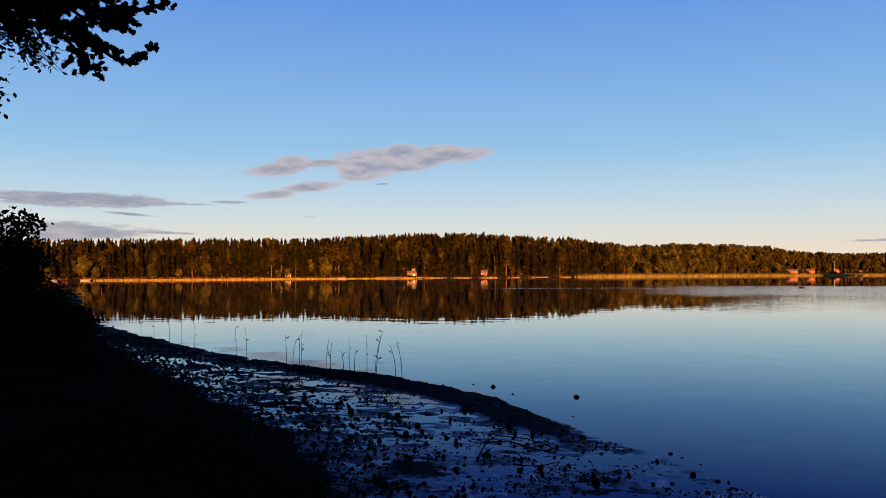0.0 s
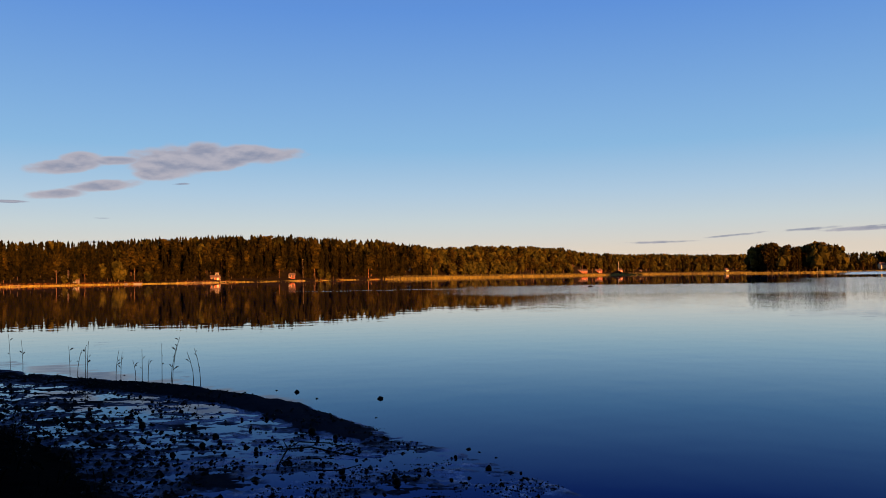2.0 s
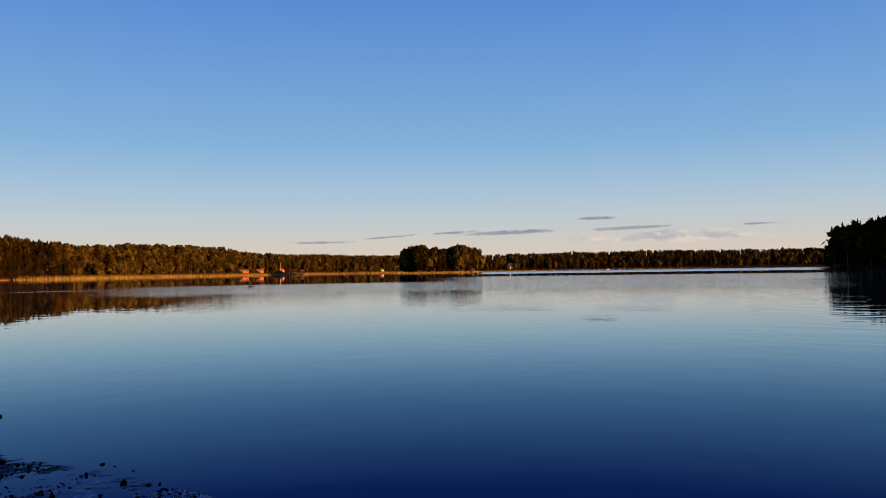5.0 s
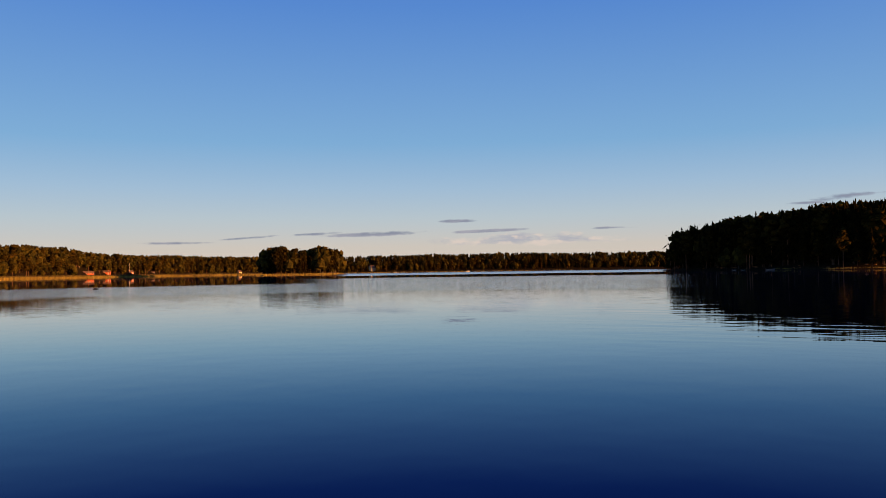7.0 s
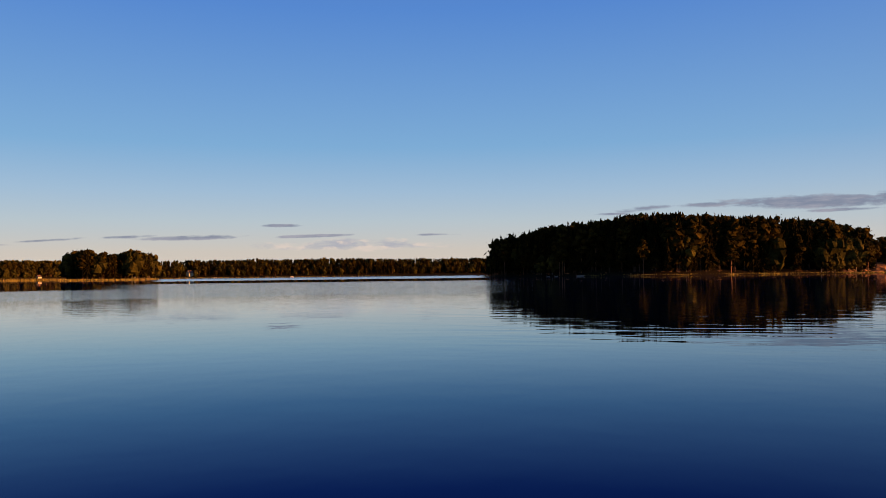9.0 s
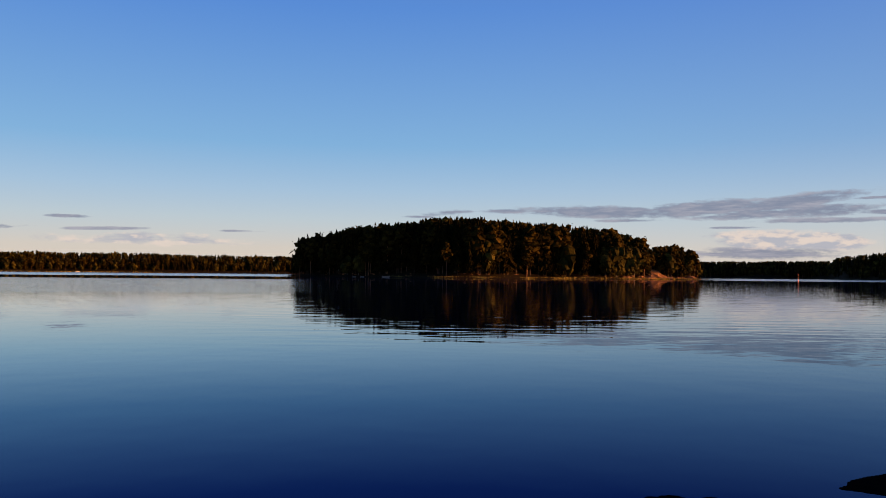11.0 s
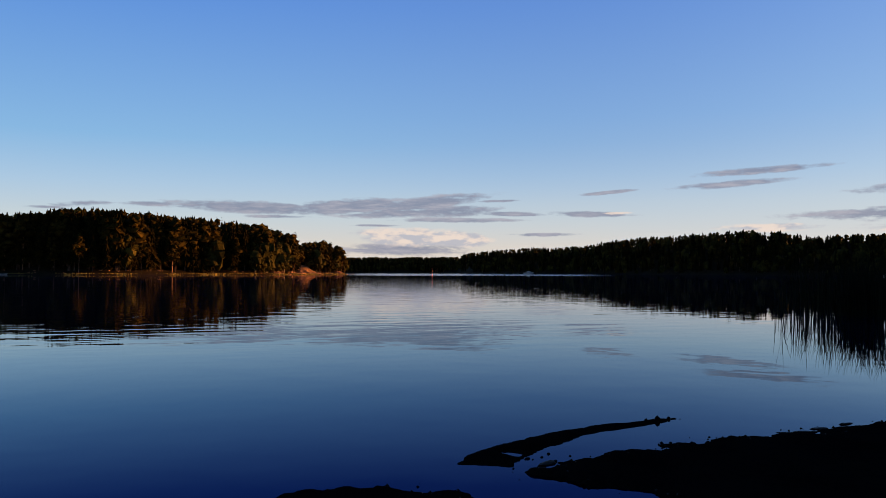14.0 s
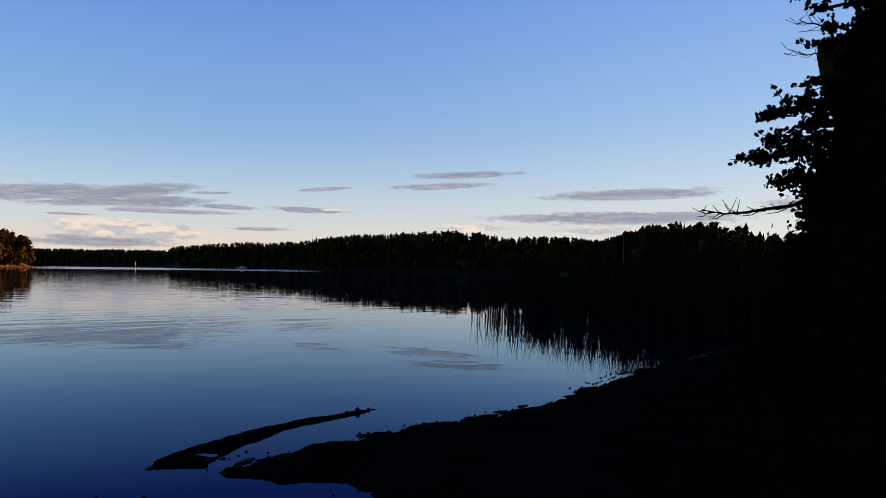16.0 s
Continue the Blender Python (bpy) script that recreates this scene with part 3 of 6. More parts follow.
# ---- trees ----
class Soup:
    """Triangles gathered in arrays."""

    def __init__(self):
        self.v, self.f, self.m, self.n = [], [], [], 0

    def add(self, verts, tris, mat=0):
        verts, tris = np.asarray(verts, float).reshape(-1, 3), np.asarray(tris, int).reshape(-1, 3)
        self.v.append(verts)
        self.f.append(tris + self.n)
        self.m.append(np.full(len(tris), mat))
        self.n += len(verts)

    def arrays(self):
        return np.concatenate(self.v), np.concatenate(self.f), np.concatenate(self.m)

    def tube(self, points, radii, sides=5, mat=0):
        points = np.asarray(points, float)
        rings = []
        for i, p in enumerate(points):
            d = points[min(i + 1, len(points) - 1)] - points[max(i - 1, 0)]
            d = d / (np.linalg.norm(d) + 1e-9)
            u = np.cross(d, (0.3, 0.9, 0.2) if abs(d[2]) > 0.7 else (0, 0, 1.0))
            u /= np.linalg.norm(u) + 1e-9
            w = np.cross(d, u)
            t = np.arange(sides) * 2 * np.pi / sides
            rings.append(p + radii[i] * (np.cos(t)[:, None] * u + np.sin(t)[:, None] * w))
        tris = []
        for i in range(len(points) - 1):
            for k in range(sides):
                a, b = i * sides + k, i * sides + (k + 1) % sides
                tris += [(a, b, b + sides), (a, b + sides, a + sides)]
        self.add(np.concatenate(rings), tris, mat)


def spruce(rng, height, radius, levels, arms, fine=True):
    """A slim spire of ragged, drooping whorls of branches, one above the other."""
    trunk, crown = Soup(), Soup()
    trunk.tube([(0, 0, -0.6), (0, 0, height * 0.5), (0, 0, height * 0.93)], [0.012 * height, 0.008 * height, 0.01], 4)
    bulge, foot = rng.uniform(0.6, 1.0), rng.uniform(0.04, 0.16)
    for i in range(levels):
        t = (i + rng.uniform(-0.2, 0.3)) / levels
        t = min(max(t, 0.0), 0.97)
        z = height * (foot + (0.97 - foot) * t)
        reach = radius * (1 - t) ** bulge * rng.uniform(0.78, 1.18) + 0.02 * height * (1 - 0.6 * t)
        lift = reach * rng.uniform(0.5, 0.9) + 0.9 * height / levels
        shift = rng.normal(0, 0.10, 2) * reach
        verts = [(shift[0] * 0.4, shift[1] * 0.4, min(z + lift, height))]
        for k in range(2 * arms):
            a = 2.4 * i + np.pi * k / arms + rng.normal(0, 0.12)
            out = k % 2 == 0
            q = reach * (rng.uniform(0.75, 1.3) if out else rng.uniform(0.38, 0.6))
            sag = reach * (rng.uniform(0.05, 0.45) if out else rng.uniform(-0.3, 0.0))
            verts.append((np.cos(a) * q + shift[0], np.sin(a) * q + shift[1], z - sag))
        n = 2 * arms
        crown.add(verts, [(0, 1 + k, 1 + (k + 1) % n) for k in range(n)])
        if fine:
            # tufts that break the outline
            for k in range(3):
                a, q = rng.uniform(0, 6.28), reach * rng.uniform(0.7, 1.25)
                p, w = np.array((np.cos(a) * q, np.sin(a) * q, z + rng.uniform(-0.2, 0.3) * reach)), 0.22 * reach
                crown.add([p + rng.normal(0, w, 3), p + rng.normal(0, w, 3), p + rng.normal(0, w, 3) + np.array((0, 0, w))], [(0, 1, 2)])
    return trunk.arrays(), crown.arrays()


def clump(soup, rng, at, size, count, flat=0.6, mat=0):
    """A tuft of small leaf faces round a place."""
    p = rng.normal(0, 0.5, (count, 3)) * size * (1, 1, flat) + at
    d1, d2 = rng.normal(0, 1, (count, 3)), rng.normal(0, 1, (count, 3))
    d1 *= (size * rng.uniform(0.2, 0.42, (count, 1))) / np.linalg.norm(d1, axis=1, keepdims=True)
    d2 *= (size * rng.uniform(0.18, 0.36, (count, 1))) / np.linalg.norm(d2, axis=1, keepdims=True)
    v = np.stack([p - d1, p + d2, p + d1], 1).reshape(-1, 3)
    soup.add(v, np.arange(count * 3).reshape(-1, 3), mat)


def core(soup, rng, centre, rx, rz, n=7, m=4, jag=0.22):
    """Dense inner foliage, an uneven lump."""
    V = []
    for j in range(m + 1):
        b = math.pi * (j / m - 0.5)
        for i in range(n):
            a, k = 2 * math.pi * (i + 0.5 * (j % 2)) / n, rng.uniform(1 - jag, 1 + jag)
            V.append((math.cos(a) * math.cos(b) * rx * k, math.sin(a) * math.cos(b) * rx * k, math.sin(b) * rz * k))
    F = [t for j in range(m) for i in range(n) for t in ((j * n + i, j * n + (i + 1) % n, (j + 1) * n + (i + 1) % n), (j * n + i, (j + 1) * n + (i + 1) % n, (j + 1) * n + i))]
    soup.add(np.array(V) + centre, F)


def pine(rng, height, radius, clumps, per):
    """A bare leaning trunk with layered, flattish cushions of needles in its upper half."""
    trunk, crown = Soup(), Soup()
    lean = rng.normal(0, 0.03, 2) * height
    top = np.array((lean[0], lean[1], height * 0.92))
    trunk.tube([(0, 0, -0.6), top * 0.5 + (0.1, 0, 0), top], [0.012 * height, 0.009 * height, 0.03], 5)
    for i in range(clumps):
        t = (i + 0.5) / clumps
        z = height * (0.40 + 0.53 * t)
        spread = radius * (0.55 + 0.45 * np.sin(np.pi * (0.15 + 0.75 * t)))
        a, reach = 2.4 * i + rng.normal(0, 0.5), spread * rng.uniform(0.15, 0.7) * (1.1 - 0.6 * t)
        at = np.array((np.cos(a) * reach, np.sin(a) * reach, z)) + np.array((*lean, 0)) * z / height
        size = spread * rng.uniform(0.45, 0.72)
        trunk.tube([np.array((lean[0] * 0.8, lean[1] * 0.8, z - 0.3 * reach - 0.4)), at], [0.06, 0.03], 3)
        core(crown, rng, at, size * 0.85, size * rng.uniform(0.4, 0.6), 6, 3, 0.42)
        clump(crown, rng, at, size * 1.35, per, 0.55)
    return trunk.arrays(), crown.arrays()


def broadleaf(rng, height, radius, clumps, per):
    """A leafy tree: boughs of foliage heaped into an uneven oval."""
    trunk, crown = Soup(), Soup()
    trunk.tube([(0, 0, -0.5), (0.1, 0, height * 0.4), (0, 0.1, height * 0.85)], [0.014 * height, 0.010 * height, 0.02], 5)
    for i in range(clumps):
        t = (i + 0.5) / clumps
        z = height * (0.2 + 0.70 * t)
        spread = radius * np.sin(np.pi * (0.22 + 0.66 * t)) ** 0.8
        a, reach = 2.4 * i + rng.normal(0, 0.5), spread * rng.uniform(0.25, 0.75)
        at = np.array((np.cos(a) * reach, np.sin(a) * reach, z))
        size = spread * rng.uniform(0.42, 0.66)
        if i % 2 == 0:
            trunk.tube([(0, 0, z * 0.7), at], [0.05, 0.015], 3)
        core(crown, rng, at, size * 0.9, size * rng.uniform(0.75, 1.1), 6, 3, 0.42)
        clump(crown, rng, at, size * 1.25, per, 0.9)
    return trunk.arrays(), crown.arrays()


rng = np.random.default_rng(7)
KINDS = []  # (trunk, crown, trunk material, crown material, name)
for i in range(5):
    KINDS.append((*spruce(rng, 20, rng.uniform(2.0, 3.2), 14, 6), BARK, SPRUCE, "spruce"))
for i in range(4):
    KINDS.append((*pine(rng, 20, rng.uniform(3.4, 4.8), 14, 10), PINEBARK, PINE, "pine"))
for i in range(3):
    KINDS.append((*broadleaf(rng, 14, rng.uniform(3.8, 5.0), 15, 10), BIRCH, LEAF, "birch"))
LOW = [(*spruce(rng, 20, rng.uniform(2.6, 4.2), 9, 5, False), BARK, SPRUCE, "spruce") for i in range(4)]
LOW += [(*broadleaf(rng, 20, rng.uniform(5.4, 7.0), 8, 6), BIRCH, LEAF, "birch") for i in range(3)]
LOW += [(*pine(rng, 20, rng.uniform(4.2, 5.6), 7, 7), PINEBARK, PINE, "pine") for i in range(3)]
EVERY = KINDS + LOW


def wood(name, label, spots, kinds):
    """Many trees joined: spots are x, y, z, scale, turn, kind."""
    V, F, M, n = [], [], [], 0
    mats = [BARK, PINEBARK, BIRCH, SPRUCE, PINE, LEAF]
    for x, y, z, s, turn, k, *_ in spots:
        tr, cr, tm, cm, _ = kinds[int(k)]
        c, sn = math.cos(turn), math.sin(turn)
        for (v, f, _), m in ((tr, tm), (cr, cm)):
            w = v * s
            V.append(np.stack([w[:, 0] * c - w[:, 1] * sn + x, w[:, 0] * sn + w[:, 1] * c + y, w[:, 2] + z], 1))
            F.append(f + n)
            M.append(np.full(len(f), mats.index(m)))
            n += len(v)
    me = fast_mesh(name, np.concatenate(V), np.concatenate(F), mats, np.concatenate(M))
    return tagged(new(name, me), label, "forest", kind="stuff")


PROTO = {}


def tree_thing(k, x, y, z, s, turn):
    """One tree of its own: an empty at its foot with trunk and crown."""
    tr, cr, tm, cm, name = KINDS[k]
    if k not in PROTO:
        root = new(name)
        for part_name, (v, f, _), m in (("trunk", tr, tm), ("crown", cr, cm)):
            ob = new(part_name, fast_mesh(part_name, v, f, [m]))
            ob.parent = root
        label = {"spruce": "tall dark green spruce on the lake shore", "pine": "tall pine with bare orange trunk on the shore", "birch": "leafy shore birch with pale trunk"}[name]
        tagged(root, label, "tree", group="shore trees")
        PROTO[k] = root
        root.scale = (s, s, s)
        root.matrix_basis = pose(x, y, z, 0, 0, math.degrees(turn)) @ Matrix.Diagonal((s, s, s, 1))
        return root
    ob = copy_thing(PROTO[k], pose(x, y, z, 0, 0, math.degrees(turn)))
    ob.matrix_basis = pose(x, y, z, 0, 0, math.degrees(turn)) @ Matrix.Diagonal((s, s, s, 1))
    return ob


def pick(mix):
    return int(rng.choice(len(KINDS), p=mix))


def mixture(sp, pi, bi):
    p = np.array([sp / 5] * 5 + [pi / 4] * 4 + [bi / 3] * 3)
    return p / p.sum()


# glades in which the buildings stand: azimuth, half width in degrees, distance
CLEARINGS = [(-2.3, 0.75, 394), (3.0, 0.6, 440), (11.4, 0.22, 545), (24.0, 0.6, 795), (25.1, 0.45, 822), (26.6, 0.4, 850), (28.0, 0.3, 880), (33.7, 0.3, 965), (43.0, 0.3, 1020)]

# stretches of shore without bushes
OPEN_SHORE = [(-3.5, -1.0), (2.2, 4.6), (10.8, 13.5), (22.4, 30.5), (32.5, 36.0)]


def ring_spots(az0, az1, depth, spacing, mix, low=False, first=4.0):
    """Trees on the far shore between two azimuths, each reaching the tree line's height."""
    spots = []
    az = az0
    while az < az1:
        d = np.interp(az, SHORE[:, 0], SHORE[:, 1])
        top = np.interp(az, SHORE[:, 0], SHORE[:, 2])
        if rng.random() < (0.12 if az < 0 else 0.35) and not low:
            a, r = az + rng.normal(0, 0.1), d + first * rng.uniform(0.1, 0.9)
            spots.append((*polar(a, r), r, rng.uniform(3, 6.5), -1))
        back = first + rng.random()
        while back < depth:
            jitter = rng.normal(0, spacing * 0.35)
            a, r = az + math.degrees(jitter / d), d + back + rng.normal(0, 1.0)
            x, y = polar(a, r)
            spots.append((x, y, r, top, back))
            back += spacing * rng.uniform(0.8, 1.4)
        az += math.degrees(spacing * rng.uniform(0.8, 1.2) / d)
    xs = np.array([s[:2] for s in spots])
    z, _ = land(xs[:, 0].copy(), xs[:, 1].copy())
    out = []
    for (x, y, r, top, back), g in zip(spots, z):
        if g < 0.06 or any(abs(math.degrees(math.atan2(x, y)) - a0) < w0 and r < r0 for a0, w0, r0 in CLEARINGS):
            continue
        k = pick(mix) if back > 0 else int(rng.integers(9, 12))
        size = 14 if k >= 9 else 20
        if low or back > 24:
            # plainer trees behind the first rows
            k = len(KINDS) + (int(rng.integers(0, 4)) if k < 5 else int(rng.integers(7, 10)) if k < 9 and back < 40 else int(rng.integers(4, 7)))
            size = 20
        if back < 0:
            if any(a0 < math.degrees(math.atan2(x, y)) < a1 for a0, a1 in OPEN_SHORE):
                continue
            out.append((x, y, g - 0.1, top / 14, rng.uniform(0, 6.28), k, 50))
            continue
        a = math.degrees(math.atan2(x, y))
        full = max(2.5, EYE + (top - EYE) * r / np.interp(a, SHORE[:, 0], SHORE[:, 1]) - g)
        full *= 1.0 + (0.15 if az1 > 14 else 0.05) * float(fbm(np.array([a * 1.3]), np.array([r * 0.02]), 3, 71)[0])
        hgt = min(float(stand_height(a, top)) * rng.uniform(0.72, 1.2), full * rng.uniform(0.95, 1.04))
        if back > 38:
            hgt = full * rng.uniform(0.82, 1.08)
        if size == 14:
            hgt = min(hgt * 0.9, 16)
        out.append((x, y, g - 0.1, hgt / size, rng.uniform(0, 6.28), k, back))
    return out


def patch_spots(poly, tops, spacing, mix):
    """Trees on an island or a point."""
    P = np.array(poly)
    lo, hi = P.min(0), P.max(0)
    n = int((hi[0] - lo[0]) * (hi[1] - lo[1]) / spacing ** 2)
    xs = rng.uniform(lo, hi, (n, 2))
    s = inside_distance(xs[:, 0], xs[:, 1], poly)
    g, _ = land(xs[:, 0].copy(), xs[:, 1].copy())
    out = []
    for (x, y), si, z in zip(xs, s, g):
        if si < 0.8 or z < 0.1:
            continue
        az, r = math.degrees(math.atan2(x, y)), math.hypot(x, y)
        front = np.interp(az, [p[0] for p in ISLAND_FRONT], [p[1] for p in ISLAND_FRONT]) if poly is ISLAND else 655
        if r - front > 58:
            continue
        if poly is ISLAND and 89.3 < az < 92.0 and r - front < 10:
            continue  # bare rock
        top = np.interp(az, tops[:, 0], tops[:, 1]) * max(1.0, r / (front + 35))
        k = pick(mixture(0.2, 0.55, 0.25) if poly is ISLAND and az > 86 else mix)
        size = 14 if k >= 9 else 20
        full = max(5.0, top - z)
        full *= 0.95 if k < 9 else 1.0
        if r - front > 22:
            k = len(KINDS) + (int(rng.integers(0, 4)) if k < 5 else int(rng.integers(4, 10)))
            size = 20
        hgt = full * ((rng.uniform(0.4, 0.75) if si < 3 else rng.uniform(0.74, 1.0) if si < 10 else rng.uniform(0.8, 1.03)) if poly is ISLAND else rng.uniform(0.72, 1.03))
        if size == 14:
            hgt = min(hgt * 0.75, 15) if poly is ISLAND else hgt * 0.92
        out.append((x, y, z - 0.1, hgt / size, rng.uniform(0, 6.28), k, r - front))
    return out


# opposite shore, left to right; the trees at the water stand as single things
def plant(name, label, spots, kinds, single=0.0, most=90):
    """The front row as single trees, the rest as one wood."""
    front = [s for s in spots if s[6] < single][:most] if single else []
    chosen = {id(s) for s in front}
    wood(name, label, [s for s in spots if id(s) not in chosen], kinds)
    for s in front:
        tree_thing(s[5], s[0], s[1], s[2], s[3], s[4])


plant("far_woods", "sunlit spruce and pine forest along the opposite shore", ring_spots(-32, 12.6, 58, 3.2, mixture(0.86, 0.12, 0.02)), EVERY, 5.6)
plant("far_woods", "mixed pine and leafy forest behind a reedy shore", ring_spots(12.2, 35, 66, 4.3, mixture(0.12, 0.50, 0.38), first=12), EVERY)
spots = patch_spots(POINT, np.array([(34, 21), (35.5, 24), (36.4, 26.5), (38.0, 21.5), (39.4, 25.5), (40.4, 23), (41, 16)]), 3.6, mixture(0.40, 0.33, 0.27))
plant("point_woods", "dense tall trees on a low wooded point", spots, EVERY)
plant("distant_woods", "low dark forest on the distant shore", ring_spots(40, 64.5, 54, 4.2, mixture(0.5, 0.3, 0.2), True), EVERY)
plant("distant_woods", "low dark forest on the distant shore", ring_spots(92, 101.8, 60, 4.2, mixture(0.5, 0.3, 0.2), True), EVERY)
plant("ridge_woods", "dark silhouetted forest ridge across the bay", ring_spots(101.4, 133, 54, 3.7, mixture(0.60, 0.22, 0.18)), EVERY)
bay = ring_spots(130.5, 147, 60, 3.0, mixture(0.6, 0.36, 0.04))
for az in np.arange(136.5, 144.5, 0.3):
    r = np.interp(az, SHORE[:, 0], SHORE[:, 1]) + rng.uniform(4, 14)
    bay.append((*polar(az, r), 0.3, np.interp(az, SHORE[:, 0], SHORE[:, 2]) * rng.uniform(0.8, 1.0) / 20, rng.uniform(0, 6.28), int(rng.integers(0, 5)), 50))
plant("bay_woods", "dark trees along the shaded bay shore", bay, EVERY)
spots = patch_spots(ISLAND, ISLAND_TOP, 3.1, mixture(0.62, 0.30, 0.08))
plant("island_woods", "tall spruce and pine forest covering a small island", spots, EVERY, 11.0, 140)

# woods on the slope behind the beach, mostly unseen, added for their shade
xs = np.stack([rng.uniform(-130, 120, 1000), rng.uniform(-150, 80, 1000)], 1)
g, _ = land(xs[:, 0].copy(), xs[:, 1].copy())
sv = inside_distance(xs[:, 0], xs[:, 1], VEGETATION)
spots = []
for (x, y), z, s in zip(xs, g, sv):
    az = math.degrees(math.atan2(x, y))
    if s > 5 and math.hypot(x, y) > (50 if 138 < az < 174 or -80 < az < -28 else 14) and not -33 < az < 146.5:
        spots.append((x, y, z - 0.1, rng.uniform(0.7, 1.0) * (0.4 if 146 < az < 151 else 1), rng.uniform(0, 6.28), int(rng.integers(0, len(LOW)))))
# spruces added mostly out of view to keep the low sun off the reeds
for az, r, s in ((151.8, 33, 0.55), (149.8, 40, 0.42), (163, 24, 0.6), (167, 18, 0.6), (153, 40, 0.7), (154.5, 34, 0.8), (156, 42, 0.85), (157.5, 36, 0.8), (159, 30, 0.8), (160.5, 40, 0.85), (162, 34, 0.8), (165, 28, 0.8), (168, 36, 0.85), (171, 30, 0.8)):
    x, y = polar(az, r)
    tree_thing(int(rng.integers(0, 5)), x, y, float(land(np.array([x]), np.array([y]))[0][0]) - 0.1, s, rng.uniform(0, 6.28))
# unseen trees added round the eye, to cut the skylight on the near bank
for az, r, s, k in ((180, 7.0, 0.8, 1), (202, 5.4, 0.85, 4), (225, 6.0, 0.9, 0), (250, 5.2, 0.8, 3), (275, 6.2, 0.9, 1), (290, 8.0, 0.8, 2), (215, 9.5, 0.9, 1), (240, 10, 0.9, 2), (190, 10.5, 0.9, 3), (265, 10, 0.9, 0), (172, 9.0, 0.8, 2)):
    x, y = polar(az, r)
    tree_thing(k, x, y, float(land(np.array([x]), np.array([y]))[0][0]) - 0.1, s, r)
wood("hill_woods", "mostly unseen forest added behind the beach to block the sun", spots, LOW)


# ---- builders for things ----
def thing(name, label, category, m, group=""):
    ob = tagged(new(name), label, category, group)
    ob.matrix_basis = m
    return ob


def part(name, shape, mat, parent, label="", smooth=False):
    """Links a Soup or a bmesh as one mesh under a thing or a part."""
    if isinstance(shape, Soup):
        v, f, _ = shape.arrays()
        me = fast_mesh(name, v, f, [mat], None, smooth)
    else:
        me = bpy.data.meshes.new(name)
        shape.to_mesh(me)
        shape.free()
        me.materials.append(mat)
        for p in me.polygons:
            p.use_smooth = smooth
    ob = new(name, me)
    ob.parent = parent
    if label:
        ob["label"] = label
    return ob


def box(w, d, h, at=(0, 0, 0), bevel=0.0):
    bm = bmesh.new()
    bmesh.ops.create_cube(bm, size=1.0)
    bmesh.ops.scale(bm, vec=(w, d, h), verts=bm.verts)
    bmesh.ops.translate(bm, vec=at, verts=bm.verts)
    if bevel:
        bmesh.ops.bevel(bm, geom=bm.edges[:], offset=bevel, segments=1, affect="EDGES")
    return bm


REDPAINT = material("falu_red_boards", (0.42, 0.09, 0.04), 0.9, 0.2, 5, 0.01)
WHITEPAINT = material("white_paint", (0.45, 0.42, 0.37), 0.6, 0.06, 5, 0.004)
YELLOWPAINT = material("pale_yellow_boards", (0.6, 0.48, 0.28), 0.8, 0.08, 5, 0.004)
ROOF = material("brown_roof", (0.13, 0.08, 0.06), 0.8, 0.25, 4, 0.01)
TIMBER = material("weathered_timber", (0.24, 0.16, 0.085), 0.85, 0.25, 5, 0.01, (0.15, 0.10, 0.06))
# orange of the sunlit soil bank, put into a colour for added blades
LITBANK = material("sunlit_bank_orange", (0.12, 0.045, 0.014), 0.9, 0.4, 1.5, 0, (0.05, 0.024, 0.009), rnd="piece", spec=0.02)
PANE = material("dark_window_glass", (0.03, 0.035, 0.04), 0.08, 0.1, 5, 0, spec=0.6)
REDMARK = material("red_spar_paint", (0.55, 0.05, 0.03), 0.5, 0.1, 5)
# grey boats; by the island this grey stands for shade
GREYBOAT = material("grey_shade_boat_paint", (0.2, 0.2, 0.2), 0.7, 0.2, 5)
STEM = material("dark_stalks", (0.015, 0.014, 0.009), 0.9, 0.3, 5, rnd="piece", spec=0.05)
# bank shade is put into this near-black grass colour
GRASS = material("shade_dark_bank_grass", (0.006, 0.0065, 0.003), 0.9, 0.35, 2, rnd="piece", spec=0.03)


def shore_at(az, back):
    """A place on the far shore, that many metres behind its waterline, with its ground."""
    r = np.interp(az, SHORE[:, 0], SHORE[:, 1]) + back
    x, y = polar(az, r)
    z, _ = land(np.array([x]), np.array([y]))
    return x, y, float(z[0])


